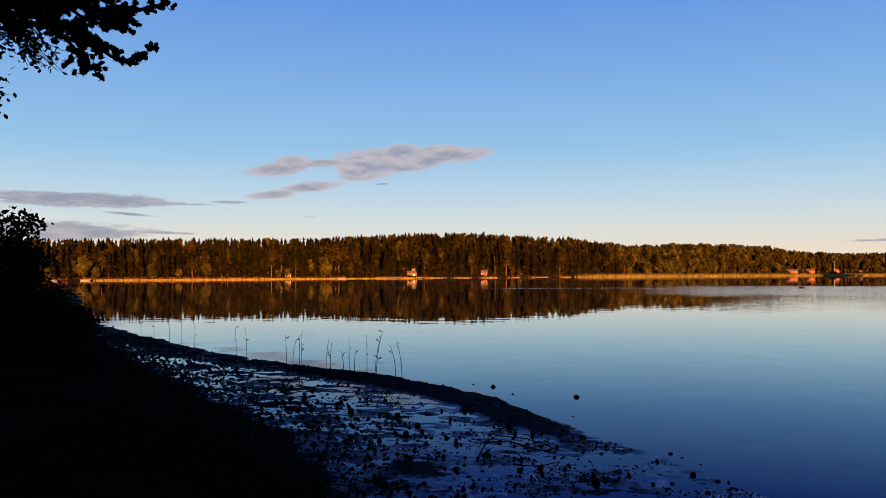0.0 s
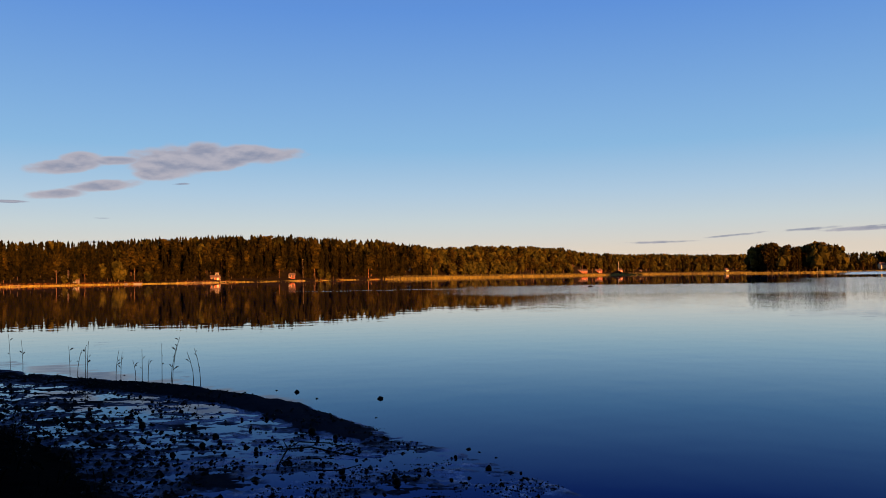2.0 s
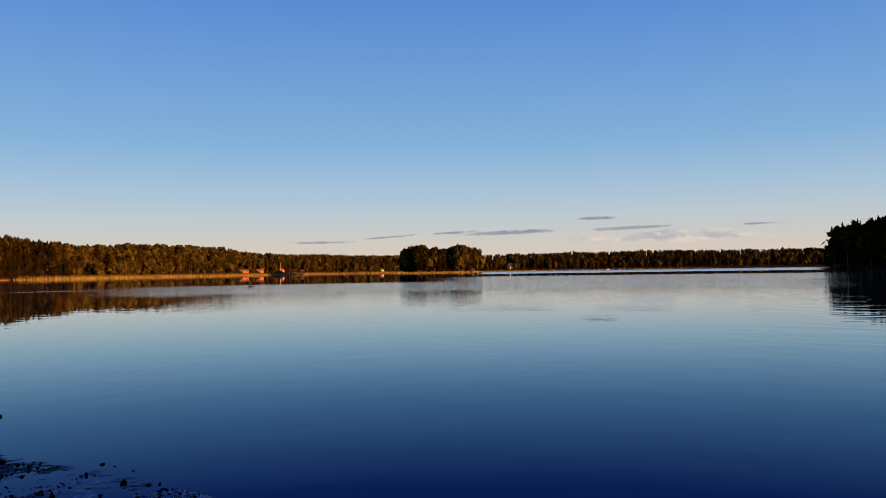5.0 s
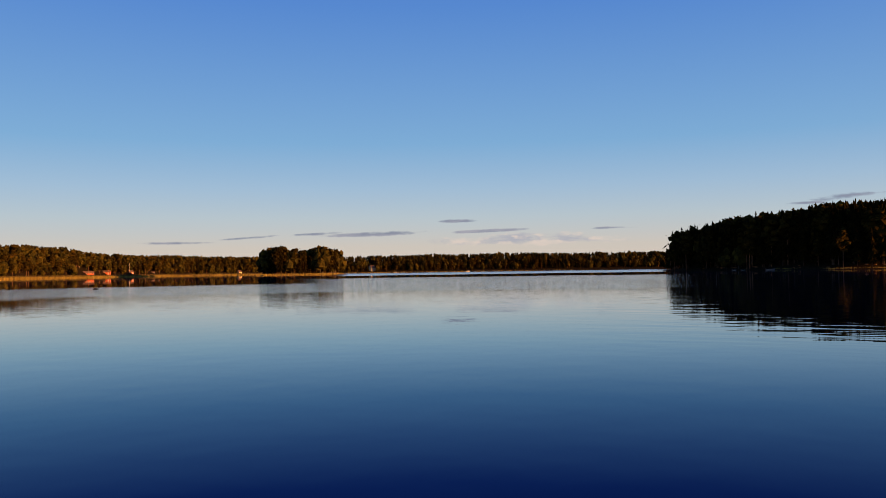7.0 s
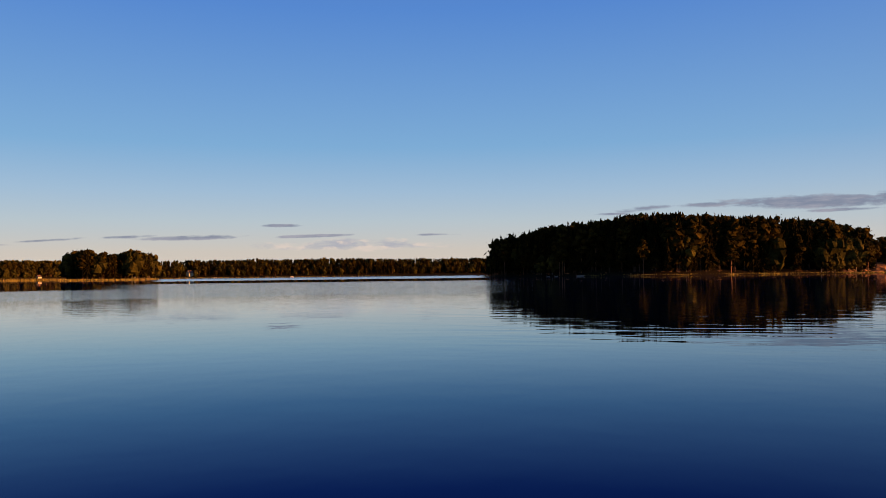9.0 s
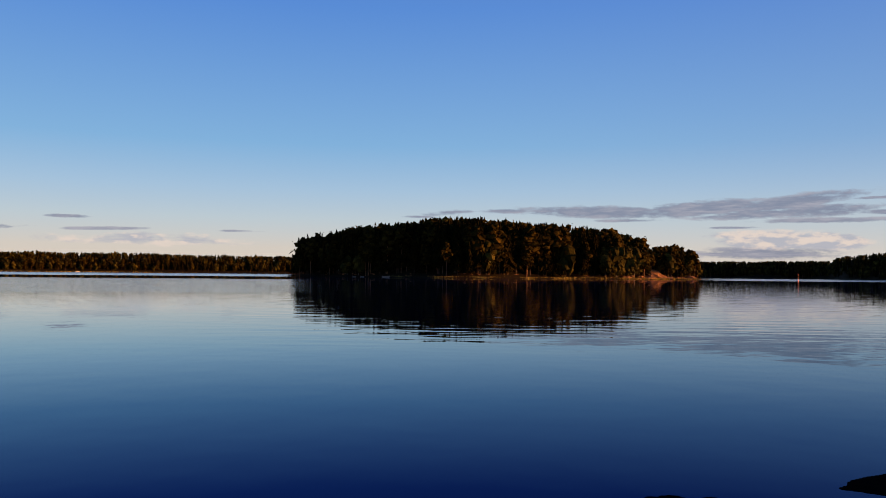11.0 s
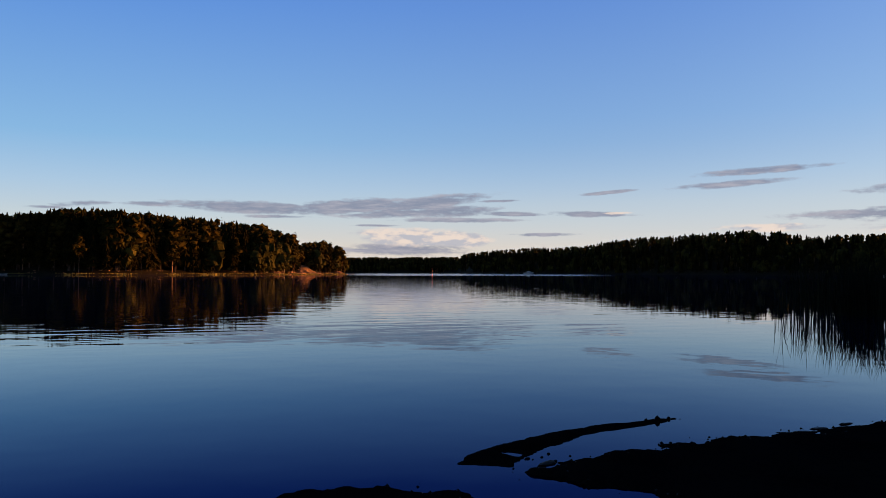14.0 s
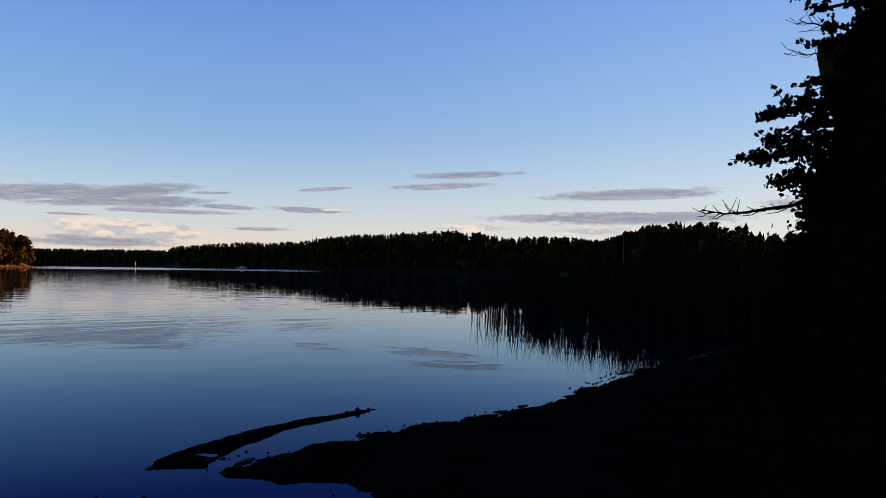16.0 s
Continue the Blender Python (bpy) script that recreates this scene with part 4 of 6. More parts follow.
def cabin(az, back, w, d, h, roof, paint, label, turn=0.0, chimney=False, base=None):
    """A gabled wooden house that faces the lake."""
    x, y, z = shore_at(az, back)
    z = max(z, 0.3) if base is None else base
    ob = thing("cabin", label, "house", pose(x, y, z, 0, 0, -az + turn))
    bm = box(w, d, h + 0.6, (0, 0, h / 2 - 0.3))
    for k in (-1, 1):
        a, b2, c = (bm.verts.new(p) for p in ((k * w / 2, -d / 2, h), (k * w / 2, d / 2, h), (k * w / 2, 0, h + roof)))
        bm.faces.new((a, b2, c))
    part("wall", bm, paint, ob)
    rf = Soup()
    for k in (-1, 1):
        n0 = np.array([(-w / 2 - 0.3, 0, h + roof + 0.1), (w / 2 + 0.3, 0, h + roof + 0.1), (w / 2 + 0.3, k * (d / 2 + 0.35), h - 0.12), (-w / 2 - 0.3, k * (d / 2 + 0.35), h - 0.12)])
        v = np.concatenate([n0, n0 - (0, 0, 0.15)])
        rf.add(v, [(0, 1, 2), (0, 2, 3), (4, 6, 5), (4, 7, 6), (0, 4, 5), (0, 5, 1), (1, 5, 6), (1, 6, 2), (2, 6, 7), (2, 7, 3), (3, 7, 4), (3, 4, 0)])
    top = part("roof", rf, ROOF, ob)
    if chimney:
        part("chimney", box(0.6, 0.6, 1.4, (w * 0.2, 0, h + roof * 0.9)), REDPAINT, top)
    front = -d / 2 - 0.03
    for k in range(max(2, int(w / 2.2))):
        u = -w / 2 + (k + 0.5) * w / max(2, int(w / 2.2))
        if k == 1:
            part("door", box(0.9, 0.08, min(2.0, h), (u, front, min(2.0, h) / 2)), WHITEPAINT if w > 4 else ROOF, ob, "white panelled door" if w > 4 else "dark plank door")
        else:
            win = part("window", box(1.1, 0.06, 1.2, (u, front, h * 0.58)), WHITEPAINT, ob, "white framed window")
            part("pane", box(0.85, 0.05, 0.95, (u, front - 0.03, h * 0.58)), PANE, win)
    for k in (-1, 1):
        part("corner_board", box(0.16, 0.1, h, (k * w / 2, front, h / 2)), WHITEPAINT, ob, "white corner board")
    return ob


def jetty(az, back, length, label, side=1, wide=2.2):
    x, y, z = shore_at(az, back)
    ob = thing("jetty", label, "jetty", pose(x, y, 0, 0, 0, -az))
    n = int(length / 1.2)
    for k in range(n):
        part("plank", box(1.1, wide, 0.1, ((k - n / 2) * 1.2, 0, 0.5)), TIMBER, ob)
    for k in range(0, n, 3):
        for s in (-1, 1):
            part("post", box(0.18, 0.18, 1.7, ((k - n / 2) * 1.2, s * wide * 0.45, 0.0)), TIMBER, ob)
    part("beam", box(n * 1.2, 0.12, 0.2, (-0.6, -wide * 0.46, 0.36)), TIMBER, ob)
    return ob


def hull(L, B, H):
    """An open boat's hull with pointed bow."""
    s = Soup()
    rings, n = [], 9
    for i in range(n):
        t = i / (n - 1)
        b = B / 2 * (1 - max(0, (t - 0.45) / 0.55) ** 2.2) * (0.85 + 0.15 * min(1, t * 3))
        x, keel = -L / 2 + L * t, -H * 0.35 * (1 - max(0, (t - 0.6) / 0.4) ** 2) + H * 0.5 * max(0, (t - 0.8) / 0.2) ** 2
        rim = H * (0.62 + 0.25 * t * t)
        rings.append([(x, -b, rim), (x, -b * 0.75, keel + H * 0.25), (x, 0, keel), (x, b * 0.75, keel + H * 0.25), (x, b, rim), (x, b * 0.9, rim - 0.05), (x, 0, rim - H * 0.35), (x, -b * 0.9, rim - 0.05)])
    V = np.array(rings).reshape(-1, 3)
    tris = []
    for i in range(n - 1):
        for k in range(8):
            a, c = i * 8 + k, i * 8 + (k + 1) % 8
            tris += [(a, c, c + 8), (a, c + 8, a + 8)]
    for i in (0, (n - 1) * 8):
        tris += [(i, i + k, i + k + 1) for k in range(1, 7)]
    s.add(V, tris)
    return s


def motorboat(x, y, turn, L, label, mat, cover=True):
    ob = thing("motorboat", label, "boat", pose(x, y, 0.05, 0, 0, turn), "moored boats")
    part("hull", hull(L, L * 0.36, L * 0.2), mat, ob, smooth=False)
    if cover:
        part("cabin_top", box(L * 0.32, L * 0.24, L * 0.14, (0, 0, L * 0.19), 0.06), WHITEPAINT, ob)
        part("windscreen", box(0.06, L * 0.22, L * 0.09, (L * 0.18, 0, L * 0.2)), PANE, ob)
    part("outboard_motor", box(0.3, 0.3, 0.8, (-L / 2 - 0.1, 0, L * 0.1), 0.05), ROOF, ob, "black outboard motor")
    return ob


def pole(az, back, h, label, r=0.12):
    x, y, z = shore_at(az, back)
    ob = thing("flagpole", label, "flagpole", pose(x, y, max(z, 0) - 0.2))
    s = Soup()
    s.tube([(0, 0, 0), (0, 0, h * 0.5), (0, 0, h)], [r, r * 0.8, r * 0.5], 6)
    part("pole", s, TIMBER if r < 0.15 else WHITEPAINT, ob)
    part("finial", box(r * 2.6, r * 2.6, r * 2.2, (0, 0, h + r), 0.03), YELLOWPAINT, ob, "gilded finial")


# buildings and moorings on the opposite shore
cabin(-2.3, 6.0, 4.2, 3.6, 1.6, 0.9, REDPAINT, "small red boathouse standing beside a timber jetty", 8)
cabin(-2.15, 9.0, 1.3, 1.3, 2.5, 0.4, WHITEPAINT, "narrow white upper lookout behind the red boathouse")
jetty(-3.4, -6.0, 19.0, "long pale timber jetty lit by the sun")
jetty(-1.7, -2.0, 4.0, "short timber landing beside the boathouse")
cabin(3.0, 6.0, 2.8, 2.8, 1.8, 1.0, REDPAINT, "red shore cabin with a small dock", -12)
jetty(3.4, -1.5, 8.0, "low brown dock below the red cabin")
pole(3.77, 3.0, 11.0, "tall pale flagpole at the water's edge")
cabin(11.4, 20.0, 3.6, 3.4, 1.9, 0.7, WHITEPAINT, "white summer house among shore trees", 10)
cabin(23.8, 18.0, 11.5, 5.0, 1.9, 1.2, REDPAINT, "long low red cabin behind the reeds", 6)
cabin(25.03, 18.0, 6.5, 5.0, 2.4, 1.5, REDPAINT, "red summer house with chimney behind the reeds", -10, True)
cabin(26.5, 18.0, 4.5, 4.0, 2.6, 1.6, REDPAINT, "narrow red house beside a white pole", 30)
pole(26.42, 15.0, 12.0, "white flagpole beside the red house", 0.2)
cabin(27.93, 18.0, 3.0, 3.0, 1.6, 0.8, WHITEPAINT, "small white shed behind the reeds")
cabin(33.63, 14.0, 4.2, 4.2, 2.8, 1.8, YELLOWPAINT, "pale yellow gabled house among trees", 40, True)
cabin(43.0, 10.0, 6.0, 6.0, 4.6, 2.6, YELLOWPAINT, "tall pale yellow villa on the distant shore", 35, True)
cabin(-11.84, 14.0, 3.2, 3.2, 1.8, 1.0, WHITEPAINT, "white cottage half hidden among spruces", 40)
cabin(-11.13, 3.5, 2.0, 2.0, 1.4, 0.6, TIMBER, "small weathered boat shed at the waterline")
jetty(-17.5, -1.5, 7.0, "old sunlit timber jetty with posts")
jetty(-14.7, -1.5, 5.0, "small timber jetty with moored boats")
for az, off, turn, L, label in ((-26.3, -2, 30, 2.6, "grey open motorboat moored near the bank"), (-25.75, 3, 10, 2.6, "grey motorboat drawn up on the shore"), (-24.4, -3, 0, 3.0, "grey open boat lying off the shore"),
                                (-8.05, -3, 60, 2.8, "grey sailing dinghy with raised bow"), (-7.32, -4, 0, 3.2, "grey open boat moored along the shore"),
                                (49.96, -6, 0, 5.0, "white cabin boat moored off the distant shore"), (57.7, -4, 0, 4.0, "white boat on the distant shore"), (44.67, -4, 0, 4.0, "small white boat on the distant shore"),
                                (106.1, -8, 8, 9.0, "grey motor cruiser moored in the bay"), (136.7, -5, 20, 6.0, "white motorboat moored in the shaded bay"), (129.3, -6, 0, 5.0, "pale cabin boat moored in the bay")):
    x, y, z = shore_at(az, off)
    motorboat(x, y, -az + turn, L, label, WHITEPAINT if az > 0 else GREYBOAT, az > 0)
# the island's shade is put into these boats as grey paint
for az, r, L in ((68.46, 340, 1.5), (69.03, 338, 1.5), (70.74, 330, 3.2)):
    x, y = polar(az, r)
    motorboat(x, y, -az + 10, L, "small rowing boat by the island, greyed for shade", GREYBOAT, False)

# sailing boat in the bay
x, y = polar(133.2, 275)
ob = thing("sailing_boat", "moored white sailing boat with bare mast", "boat", pose(x, y, 0.1, 0, 0, -133 + 12), "moored boats")
part("hull", hull(9.0, 2.9, 1.7), WHITEPAINT, ob)
part("coachroof", box(3.6, 1.7, 0.6, (-0.4, 0, 1.35), 0.1), WHITEPAINT, ob)
s = Soup()
s.tube([(0.6, 0, 0.9), (0.6, 0, 7.0), (0.6, 0, 14.2)], [0.10, 0.09, 0.06], 6)
mast = part("mast", s, TIMBER, ob, "bare mast")
s = Soup()
s.tube([(0.6, 0, 2.2), (-3.0, 0, 2.3)], [0.09, 0.08], 6)
part("boom", s, TIMBER, mast)
for end in ((4.4, 0, 1.3), (-4.4, 0, 1.2), (0.5, 1.3, 1.2), (0.5, -1.3, 1.2)):
    s = Soup()
    s.tube([(0.6, 0, 14.0), end], [0.012, 0.012], 3)
    part("stay", s, ROOF, mast)

# red spar buoy
x, y = polar(99.12, 265)
ob = thing("spar_buoy", "slim red spar buoy standing in the water", "buoy", pose(x, y, 0))
s = Soup()
s.tube([(0, 0, -0.8), (0, 0, 0.7), (0, 0, 0.8), (0.08, 0, 2.5)], [0.14, 0.12, 0.07, 0.05], 8)
part("spar", s, REDMARK, ob)
part("topmark", box(0.26, 0.26, 0.3, (0.08, 0, 2.6), 0.06), REDMARK, ob)


# ---- stones ----
def stone_mesh(seed, squash=0.7, sub=2):
    bm = bmesh.new()
    bmesh.ops.create_icosphere(bm, subdivisions=sub, radius=0.5)
    for v in bm.verts:
        k = 1 + 0.34 * noise.noise(v.co * 2.3 + Vector((seed * 7.3, 0, 0))) + 0.16 * noise.noise(v.co * 5 + Vector((0, seed * 3.1, 0)))
        v.co = Vector((v.co.x * k, v.co.y * k * 0.85, v.co.z * k * squash))
    return bm


def mesh_of(name, bm, mat, smooth=True):
    me = bpy.data.meshes.new(name)
    bm.to_mesh(me)
    bm.free()
    me.materials.append(mat)
    for p in me.polygons:
        p.use_smooth = smooth
    return me


STONES = [mesh_of("stone", stone_mesh(i, 0.75 + 0.1 * (i % 3)), PEBBLE) for i in range(6)]


def stone(x, y, size, label, sink=0.2, group="beach stones", i=None):
    z, _ = land(np.array([x]), np.array([y]))
    me = STONES[int(rng.integers(0, len(STONES))) if i is None else i]
    ob = tagged(new("stone", me), label, "stone", group)
    ob.matrix_basis = pose(x, y, max(float(z[0]), -0.02) + size * (0.35 - sink), rng.uniform(-15, 15), rng.uniform(-15, 15), rng.uniform(0, 360)) @ Matrix.Diagonal((size, size, size, 1))


for x, y, w in ((0.44, 11.57, 0.067), (0.71, 11.29, 0.106), (0.93, 10.6, 0.061), (1.73, 10.32, 0.1), (1.46, 8.95, 0.05), (2.13, 8.54, 0.036), (2.02, 7.07, 0.066), (2.08, 6.93, 0.05), (2.16, 6.67, 0.045), (2.19, 6.1, 0.03), (2.65, 6.92, 0.025), (3.71, 7.84, 0.025), (-1.99, 14.3, 0.065)):
    stone(x, y, w * 0.8, "dark rounded stone lying in shallow water", 0.15)
for x, y, w in ((0.69, 8.29, 0.1), (0.89, 7.92, 0.07), (0.72, 7.97, 0.055), (1.98, 6.3, 0.066), (1.82, 6.77, 0.04), (1.75, 6.07, 0.04), (-1.3, 9.81, 0.064), (-1.08, 9.23, 0.1), (-0.52, 8.96, 0.077), (-0.37, 7.87, 0.079), (-0.16, 7.46, 0.07),
                (-0.62, 7.65, 0.066), (-0.27, 8.36, 0.084), (0.12, 7.46, 0.054), (1.18, 6.24, 0.064), (1.17, 6.09, 0.071), (0.79, 6.49, 0.066), (-1.24, 8.55, 0.074), (-1.87, 10.64, 0.062), (-1.56, 10.65, 0.054), (-0.74, 10.02, 0.087)):
    stone(x, y, w * 0.9, "dark stone half sunk in wet mud", 0.15)
for x, y, w in ((7.22, -2.37, 0.015), (6.96, -2.16, 0.010), (6.91, -2.24, 0.008), (6.90, -2.02, 0.020), (6.90, -1.99, 0.012), (7.39, -3.13, 0.009), (7.32, -3.39, 0.018), (7.25, -3.48, 0.034), (7.49, -4.07, 0.022),
                (7.44, -4.11, 0.017), (7.31, -4.21, 0.029), (7.23, -3.84, 0.047), (7.11, -3.13, 0.020), (7.14, -3.22, 0.013), (8.39, -3.88, 0.066), (8.47, -4.05, 0.038), (8.46, -4.18, 0.022), (8.47, -3.79, 0.037),
                (8.33, -4.42, 0.014), (6.46, -1.85, 0.015), (6.29, -1.87, 0.014), (6.18, -1.94, 0.011), (7.64, -4.62, 0.020), (7.56, -4.85, 0.026), (7.78, -5.03, 0.016), (7.73, -5.04, 0.013), (8.16, -5.59, 0.014),
                (7.89, -5.73, 0.017), (7.73, -5.81, 0.019), (8.09, -6.16, 0.015), (8.01, -6.18, 0.020), (7.78, -6.06, 0.034), (7.93, -6.23, 0.026), (7.86, -6.24, 0.020), (8.54, -6.78, 0.016), (8.21, -6.63, 0.018),
                (8.22, -6.69, 0.015), (7.87, -6.42, 0.023), (7.88, -6.48, 0.023), (8.34, -6.94, 0.019), (8.62, -7.30, 0.016), (8.42, -7.22, 0.019), (8.47, -7.32, 0.029), (8.55, -7.45, 0.032), (9.03, -7.90, 0.021),
                (9.13, -7.92, 0.017), (8.55, -7.55, 0.026), (8.61, -7.66, 0.020), (8.87, -7.43, 0.020), (9.51, -9.10, 0.030), (9.88, -9.80, 0.031), (9.28, -8.95, 0.022)):
    stone(x, y, w, "dark flat clod at the muddy water's edge", 0.25, "edge clods")
# strewn pebbles over the wet flats
made = 0
while made < 170:
    x, y = rng.uniform(-6, 2.2), rng.uniform(5.0, 18)
    p = (np.array([x]), np.array([y]))
    if inside_distance(*p, BEACH)[0] > 0.25 and inside_distance(*p, VEGETATION)[0] < 0.5 and fbm(p[0] * 0.9, p[1] * 0.9, 2, 77)[0] > -0.25 + 0.5 * rng.random():
        stone(x, y, rng.uniform(0.012, 0.034) * (1 + 0.04 * y), "small dark pebble on the wet mud flat", 0.1, "pebbles")
        made += 1
x, y = 40.9, 90.0
ob = tagged(new("rock", mesh_of("rock", stone_mesh(3, 0.5, 3), PEBBLE)), "low dark rock breaking the lake surface", "rock")
ob.matrix_basis = pose(x, y, 0.05, 0, 0, 30) @ Matrix.Diagonal((0.9, 0.5, 0.5, 1))


# fine gravel and mud crumbs, joined
def crumbs(name, label, n, keep, size, mat):
    s = Soup()
    base = np.array([(1, 0, 0), (-0.5, 0.87, 0), (-0.5, -0.87, 0), (0, 0, 0.6)])
    P = keep(n)
    z, _ = land(P[:, 0].copy(), P[:, 1].copy())
    for (x, y), h in zip(P, z):
        k = rng.uniform(*size) * (1 + 0.03 * math.hypot(x, y))
        t = rng.uniform(0, 6.28)
        c, sn = math.cos(t), math.sin(t)
        v = base * k * rng.uniform(0.6, 1.3, (4, 3))
        s.add(np.stack([v[:, 0] * c - v[:, 1] * sn + x, v[:, 0] * sn + v[:, 1] * c + y, v[:, 2] + max(h, -0.01) - 0.002], 1), [(0, 1, 3), (1, 2, 3), (2, 0, 3)])
    v, f, _ = s.arrays()
    return tagged(new(name, fast_mesh(name, v, f, [mat])), label, "gravel", kind="stuff")


def on_flats(n):
    P = np.stack([rng.uniform(-9, 2.3, n), rng.uniform(4.6, 24, n)], 1)
    ok = (inside_distance(P[:, 0], P[:, 1], BEACH) > 0.05) & (inside_distance(P[:, 0], P[:, 1], VEGETATION) < 0.8) & (fbm(P[:, 0] * 1.3, P[:, 1] * 1.3, 3, 78) > -0.02)
    return P[ok]


def on_wet_edge(n):
    P = np.stack([rng.uniform(0.1, 2.7, n), rng.uniform(4.6, 9.2, n)], 1)
    d = inside_distance(P[:, 0], P[:, 1], BEACH)
    return P[(d > -0.12) & (fbm(P[:, 0] * 2.6, P[:, 1] * 2.6, 3, 80) > 0.0)]


def on_right_edge(n):
    P = np.stack([rng.uniform(5, 12, n), rng.uniform(-14, 0, n)], 1)
    d = inside_distance(P[:, 0], P[:, 1], BEACH)
    return P[(d > -0.3) & (d < 0.25) & (fbm(P[:, 0] * 1.8, P[:, 1] * 1.8, 3, 79) > 0.02)]


def on_bank_foot(n):
    P = np.stack([rng.uniform(-9, 2.3, n), rng.uniform(4.4, 24, n)], 1)
    d = inside_distance(P[:, 0], P[:, 1], VEGETATION)
    return P[(d < 0.3) & (d > -1.7) & (rng.random(n) < np.clip((d + 1.7) / 1.7, 0, 1) ** 1.5) & (inside_distance(P[:, 0], P[:, 1], BEACH) > 0.3)]


crumbs("mud_clods", "dark mud clods and trodden peat at the bank's foot", 26000, on_bank_foot, (0.01, 0.042), PEBBLE)
crumbs("gravel", "scattered dark gravel and mud crumbs", 38000, on_flats, (0.006, 0.026), PEBBLE)
crumbs("gravel", "fine dark gravel where the wet mud meets the water", 16000, on_wet_edge, (0.004, 0.014), PEBBLE)
crumbs("gravel", "dark gravel along the beach edge", 5000, on_right_edge, (0.008, 0.03), PEBBLE)


def mud_islets(n):
    """Low mud islets, drawn out along the shore, and rounded pebbles standing in the shallows beyond them."""
    s = Soup()
    P = np.stack([rng.uniform(3.5, 12, n), rng.uniform(-14, 0.5, n)], 1)
    d = inside_distance(P[:, 0], P[:, 1], BEACH)
    e = 0.05
    gx = inside_distance(P[:, 0] + e, P[:, 1], BEACH) - d
    gy = inside_distance(P[:, 0], P[:, 1] + e, BEACH) - d
    patch = fbm(P[:, 0] * 1.1, P[:, 1] * 1.1, 3, 83)
    for i in np.nonzero((np.hypot(P[:, 0], P[:, 1]) > 6.9) & (d > -0.3) & (d < 0.06) & (patch > -0.06))[0]:
        pebble = rng.random() < 0.45
        if not pebble and d[i] < -0.13:
            continue
        along = math.atan2(gx[i], -gy[i]) + rng.uniform(-0.4, 0.4)
        reach = 1 + 0.04 * math.hypot(*P[i])
        a = (rng.uniform(0.007, 0.017) if pebble else rng.uniform(0.05, 0.14)) * reach
        b = a * (rng.uniform(0.7, 1.0) if pebble else rng.uniform(0.2, 0.42))
        top = a * 0.6 if pebble else rng.uniform(0.006, 0.014)
        ring = []
        for k in range(9):
            q = k * 2 * math.pi / 9
            w = rng.uniform(0.7, 1.25)
            u, v = a * w * math.cos(q), b * w * math.sin(q)
            ring.append((P[i, 0] + u * math.cos(along) - v * math.sin(along), P[i, 1] + u * math.sin(along) + v * math.cos(along)))
        cx, cy = P[i]
        verts = [(x, y, -0.012) for x, y in ring] + [(cx + (x - cx) * 0.72, cy + (y - cy) * 0.72, top * rng.uniform(0.6, 1.0)) for x, y in ring] + [(cx, cy, top * 1.15)]
        faces = [(k, (k + 1) % 9, 9 + (k + 1) % 9) for k in range(9)] + [(k, 9 + (k + 1) % 9, 9 + k) for k in range(9)] + [(9 + k, 9 + (k + 1) % 9, 18) for k in range(9)]
        s.add(np.array(verts), faces)
    v, f, _ = s.arrays()
    return tagged(new("mud_islets", fast_mesh("mud_islets", v, f, [PEBBLE])), "low dark mud islets and pebbles in the shallows", "mud", kind="stuff")


mud_islets(7000)

# driftwood branch on the mud
ob = thing("driftwood", "thin bare driftwood branch lying on wet mud", "branch", pose(0, 0, 0.03))
s = Soup()
s.tube([(0.31, 6.91, 0.0), (0.39, 7.17, 0.06), (0.59, 7.15, 0.07), (0.77, 6.97, 0.05), (0.98, 6.86, 0.02)], [0.007, 0.009, 0.009, 0.007, 0.004], 5)
part("stem", s, STEM, ob)
for pts in ([(0.39, 7.17, 0.06), (0.51, 7.5, 0.05), (0.77, 7.41, 0.04), (0.98, 7.18, 0.02)], [(0.77, 6.97, 0.05), (0.9, 7.05, 0.06), (1.02, 7.0, 0.02)], [(0.39, 7.17, 0.06), (0.36, 7.35, 0.1)]):
    s = Soup()
    s.tube(pts, [0.006] * (len(pts) - 1) + [0.003], 4)
    part("twig", s, STEM, ob)

